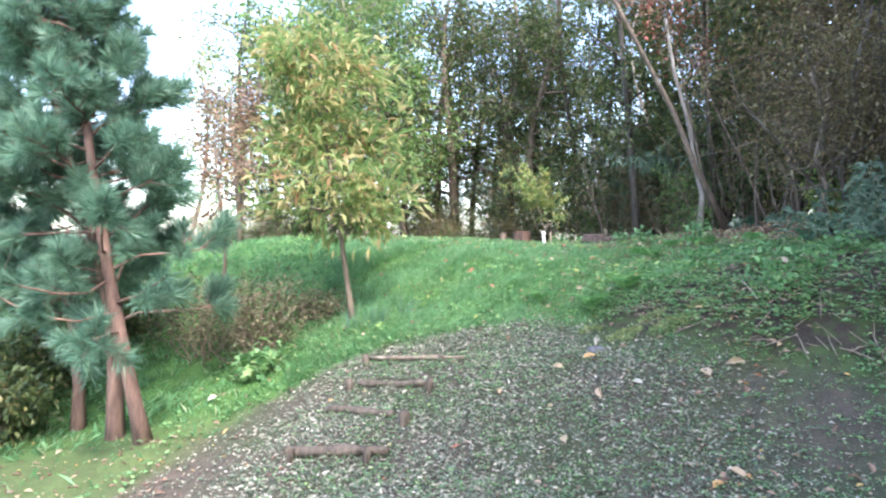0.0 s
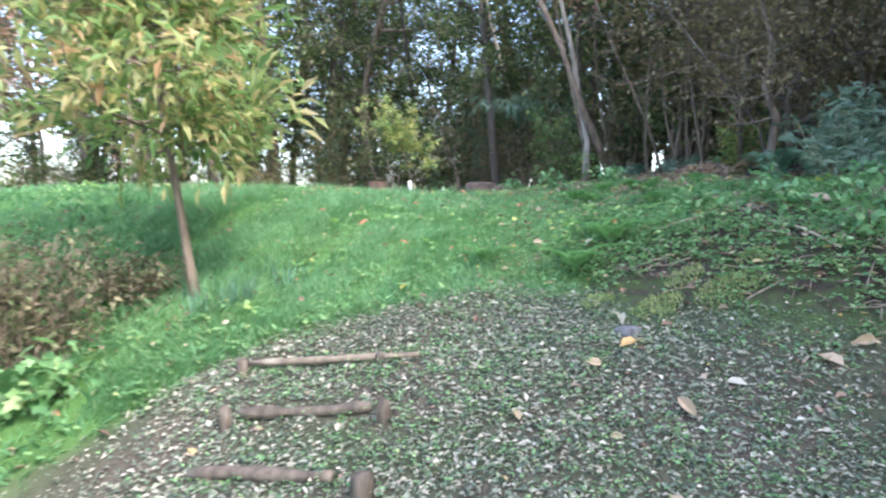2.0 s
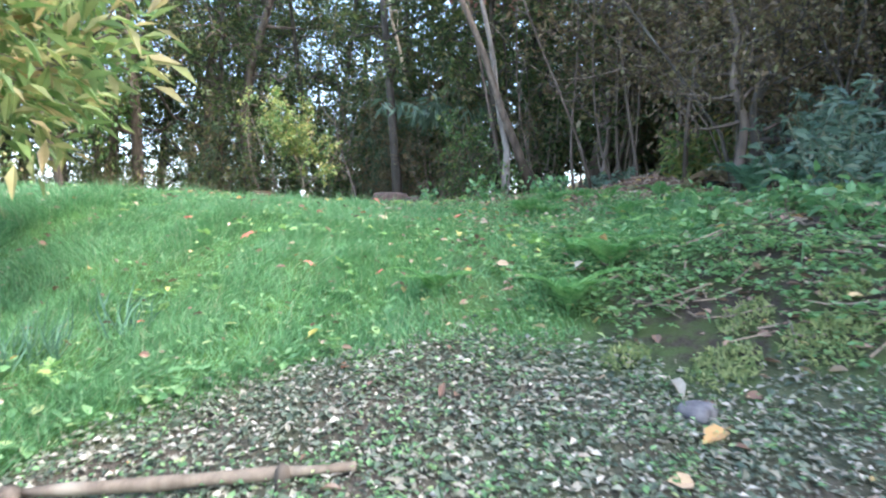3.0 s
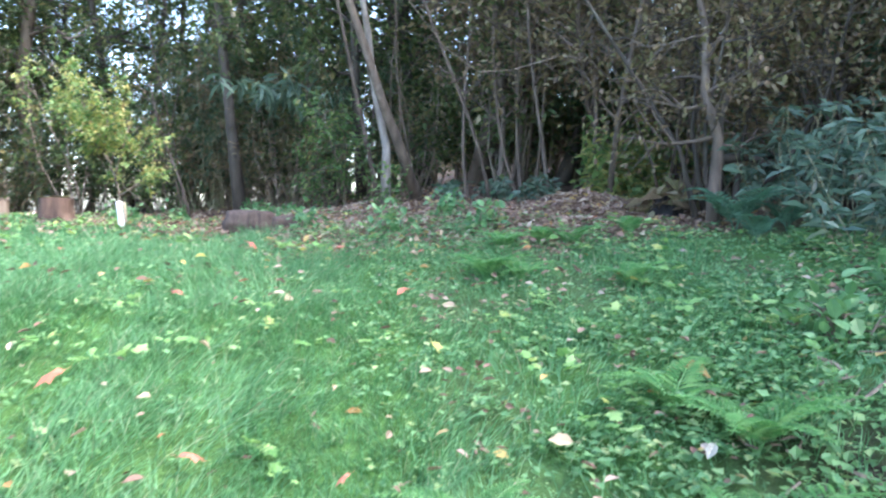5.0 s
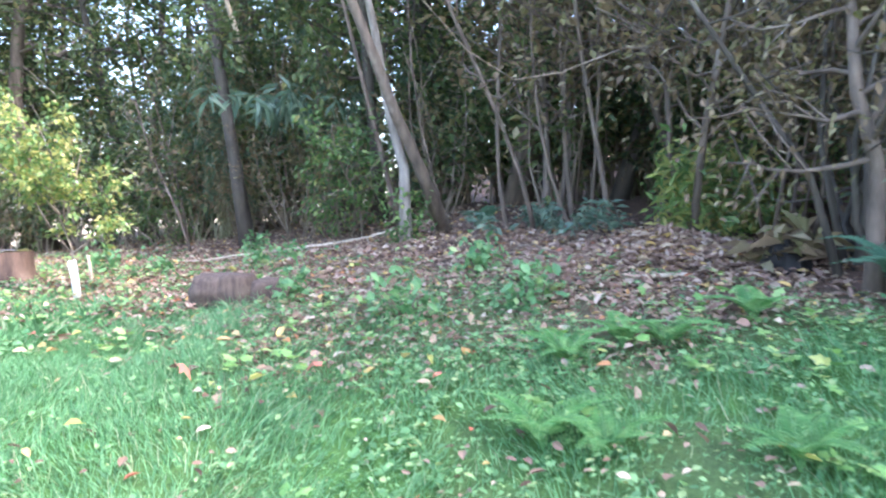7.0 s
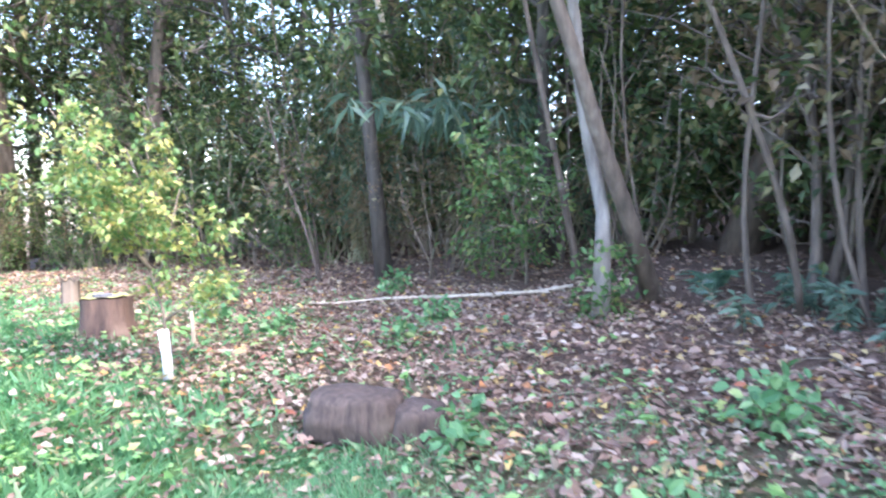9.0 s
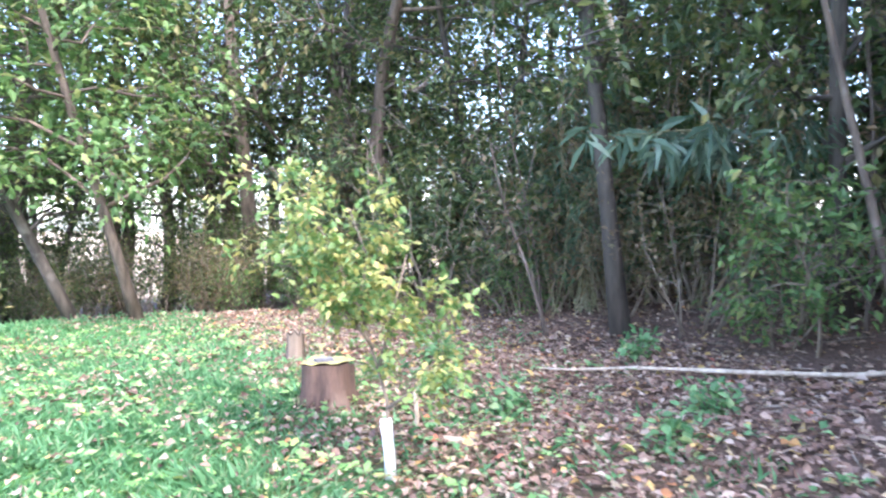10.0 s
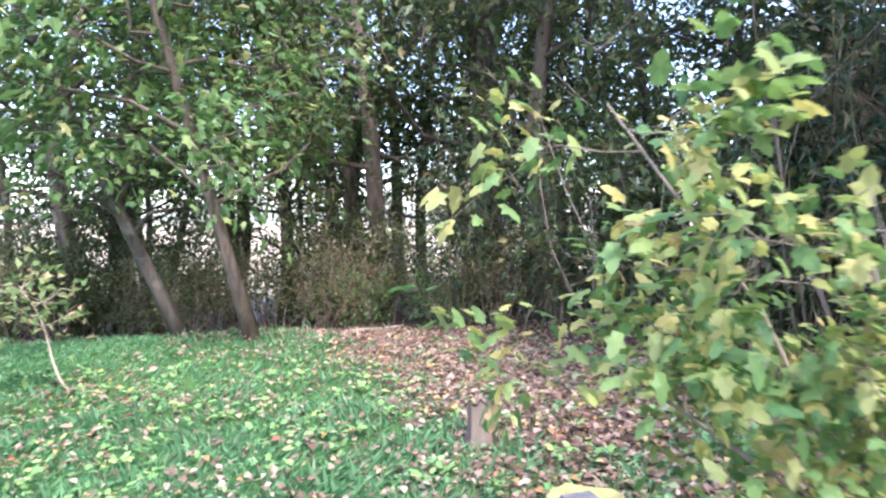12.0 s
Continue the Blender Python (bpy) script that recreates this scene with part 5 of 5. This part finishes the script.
weeds(1700, -3.5, 3.4, 13.0, 21.0, lambda x, y: (1 - 0.5 * litter_zone(x, y)) * (0.25 + 0.75 * smooth(-0.2, 0.6, ripple(x, y, 3.3, 3.0))), 0.03, 0.09, 0.10, "pale_plateau_weeds", "pale green weeds in patches on the plateau", LOBED, WEED_PALE)
weeds(12500, 1.6, 6.6, 3.0, 8.6, lambda x, y: smooth(1.7, 2.9, x + 0.5 * (y - 6)) * smooth(-0.7, 0.3, ripple(x, y, 2.6, 6.0)) * (1 - 0.6 * dirt_zone(x, y)), 0.02, 0.06, 0.06, "bank_weeds", "weeds and moss on the earth bank", BLADE)
weeds(3200, -2.9, 0.8, 5.0, 8.5, lambda x, y: smooth(1.0, 0.0, np.abs(dirt_zone(x, y) - 0.25) * 3) * (1 - 0.7 * pine_floor(x, y)), 0.03, 0.075, 0.07, "path_edge_weeds", "fresh green weeds along the path's edge")

weeds(9000, -1.6, 4.0, 2.4, 7.8, lambda x, y: dirt_zone(x, y) * smooth(-1.8, -0.6, x) * smooth(-0.9, 0.3, ripple(x, y, 2.3, 1.2)), 0.012, 0.034, 0.02, "earth_weeds", "tiny weeds growing in the trodden earth", BLADE)


# dead leaves
def dead(n, x0, x1, y0, y1, keep, lo, hi, name, label, mat=LITTER, lift=0.03, shape=OVAL, aspect=0.6):
    x, y = scatter(n, x0, x1, y0, y1, keep)
    geo = Geo()
    w = rng.normal(0, 1, (len(x), 3))
    w[:, 2] *= 0.22
    ln = lo + (hi - lo) * rng.random(len(x)) ** 1.5
    leaves(geo, np.stack([x, y, height(x, y) + 0.006 + lift * rng.random(len(x))], 1), w, ln, ln * aspect * (0.7 + 0.6 * rng.random(len(x))), spin=rng.normal(0, 0.4, len(x)), shape=shape, curl=1.6)
    stuff(name, geo, mat, label, "dead leaves")


wooded = lambda x, y: np.where(inside_wood(x, y), 0.3, 1.0) * np.where(edge_distance(x, y) < 5.5, 1, 0)
dead(60000, -2.0, 7.5, 9.0, 24.0, lambda x, y: np.clip(litter_zone(x, y) * 1.25, 0, 1) * wooded(x, y), 0.03, 0.085, "leaf_litter", "small brown and tan dead leaves under the trees", lift=0.05, shape=BLADE, aspect=0.75)
dead(22000, -2.0, 7.5, 9.0, 24.0, lambda x, y: np.clip(litter_zone(x, y), 0, 1) * wooded(x, y), 0.05, 0.10, "leaf_cover", "curled brown and tan dead leaves under the trees", lift=0.06)
dead(14000, -2.5, 4.0, 13.0, 23.5, lambda x, y: 0.25 + 0.6 * smooth(-0.4, 0.6, ripple(x, y, 1.2, 7.0)), 0.04, 0.09, "plateau_leaves", "dead leaves scattered over the plateau grass", lift=0.08, shape=BLADE, aspect=0.75)
dead(11000, -2.0, 5.0, 7.6, 20.0, lambda x, y: 0.12 + 0.85 * bare(x, y) + 0.2 * weedy(x, y), 0.03, 0.075, "scattered_leaves", "dead leaves scattered in the grass", lift=0.10)
dead(125000, -2.6, 3.4, 2.2, 8.0, lambda x, y: dirt_zone(x, y) * smooth(-1.6, 0.2, ripple(x, y, 1.3, 9.0)) * (0.15 + 0.85 * smooth(3.0, 1.5, x)) * (0.12 + 0.88 * smooth(-2.1, -1.0, x)), 0.012, 0.055, "leaf_crumbs", "crumbled leaves and clippings on the earth", CHIPS, 0.012, BLADE, 0.55)
# litter added to dull bright turf that lies in the pines' shade
dead(2600, -7.0, -1.8, 3.0, 8.4, lambda x, y: 0.7 * pine_floor(x, y), 0.03, 0.09, "pine_floor_litter", "brown needles and dead leaves under the pines", LITTER, 0.03, BLADE, 0.4)
dead(900, -3.0, 5.0, 2.0, 8.0, lambda x, y: 0.6 + 0 * x, 0.04, 0.09, "fallen_leaf_bits", "pale dead leaves on the bare earth", LITTER, 0.015)
dead(2600, 1.9, 5.5, 4.0, 8.0, lambda x, y: smooth(-0.6, 0.4, ripple(x, y, 1.9, 2.5)), 0.025, 0.085, "bank_litter", "dead leaves and bark on the earth bank", LITTER, 0.03)
# broken twigs on the earth bank and in the litter
for n, x0, x1, y0, y1, keep, label in ((420, 1.9, 5.4, 4.6, 7.7, bank_zone, "broken twigs and bark strips on the earth bank"), (420, 2.6, 6.6, 9.8, 19.0, litter_zone, "thin dry twigs lying in the dead leaves")):
    x, y = scatter(n, x0, x1, y0, y1, keep)
    geo = Geo()
    for px, py in zip(x, y):
        a, ln = rng.random() * 6.28, 0.08 + 0.28 * rng.random() ** 2
        ends = [(px + math.cos(a) * ln * k, py + math.sin(a) * ln * k + 0.02 * ln * rng.normal()) for k in (-0.5, 0.1, 0.5)]
        r = 0.003 + 0.005 * rng.random()
        tube(geo, [(ex, ey, ground_z(ex, ey) + 0.02 + 0.04 * rng.random()) for ex, ey in ends], [r, r, r * 0.6], 4)
    stuff("twigs", geo, TWIG, label, "twigs")
# heap of leaves by the old stump
hx, hy = rng.normal(5.5, 0.55, 3800), rng.normal(10.9, 0.45, 3800)
hz = 0.24 * np.exp(-((hx - 5.6) / 0.7) ** 2 - ((hy - 10.9) / 0.6) ** 2)
geo = Geo()
w = rng.normal(0, 1, (3800, 3))
w[:, 2] *= 0.35
leaves(geo, np.stack([hx, hy, height(hx, hy) + hz * (0.5 + 0.5 * rng.random(3800)) + 0.01], 1), w, 0.04 + 0.06 * rng.random(3800), 0.035, shape=OVAL, curl=1.6)
stuff("leaf_pile", geo, LITTER, "heap of reddish-brown dead leaves", "dead leaves")
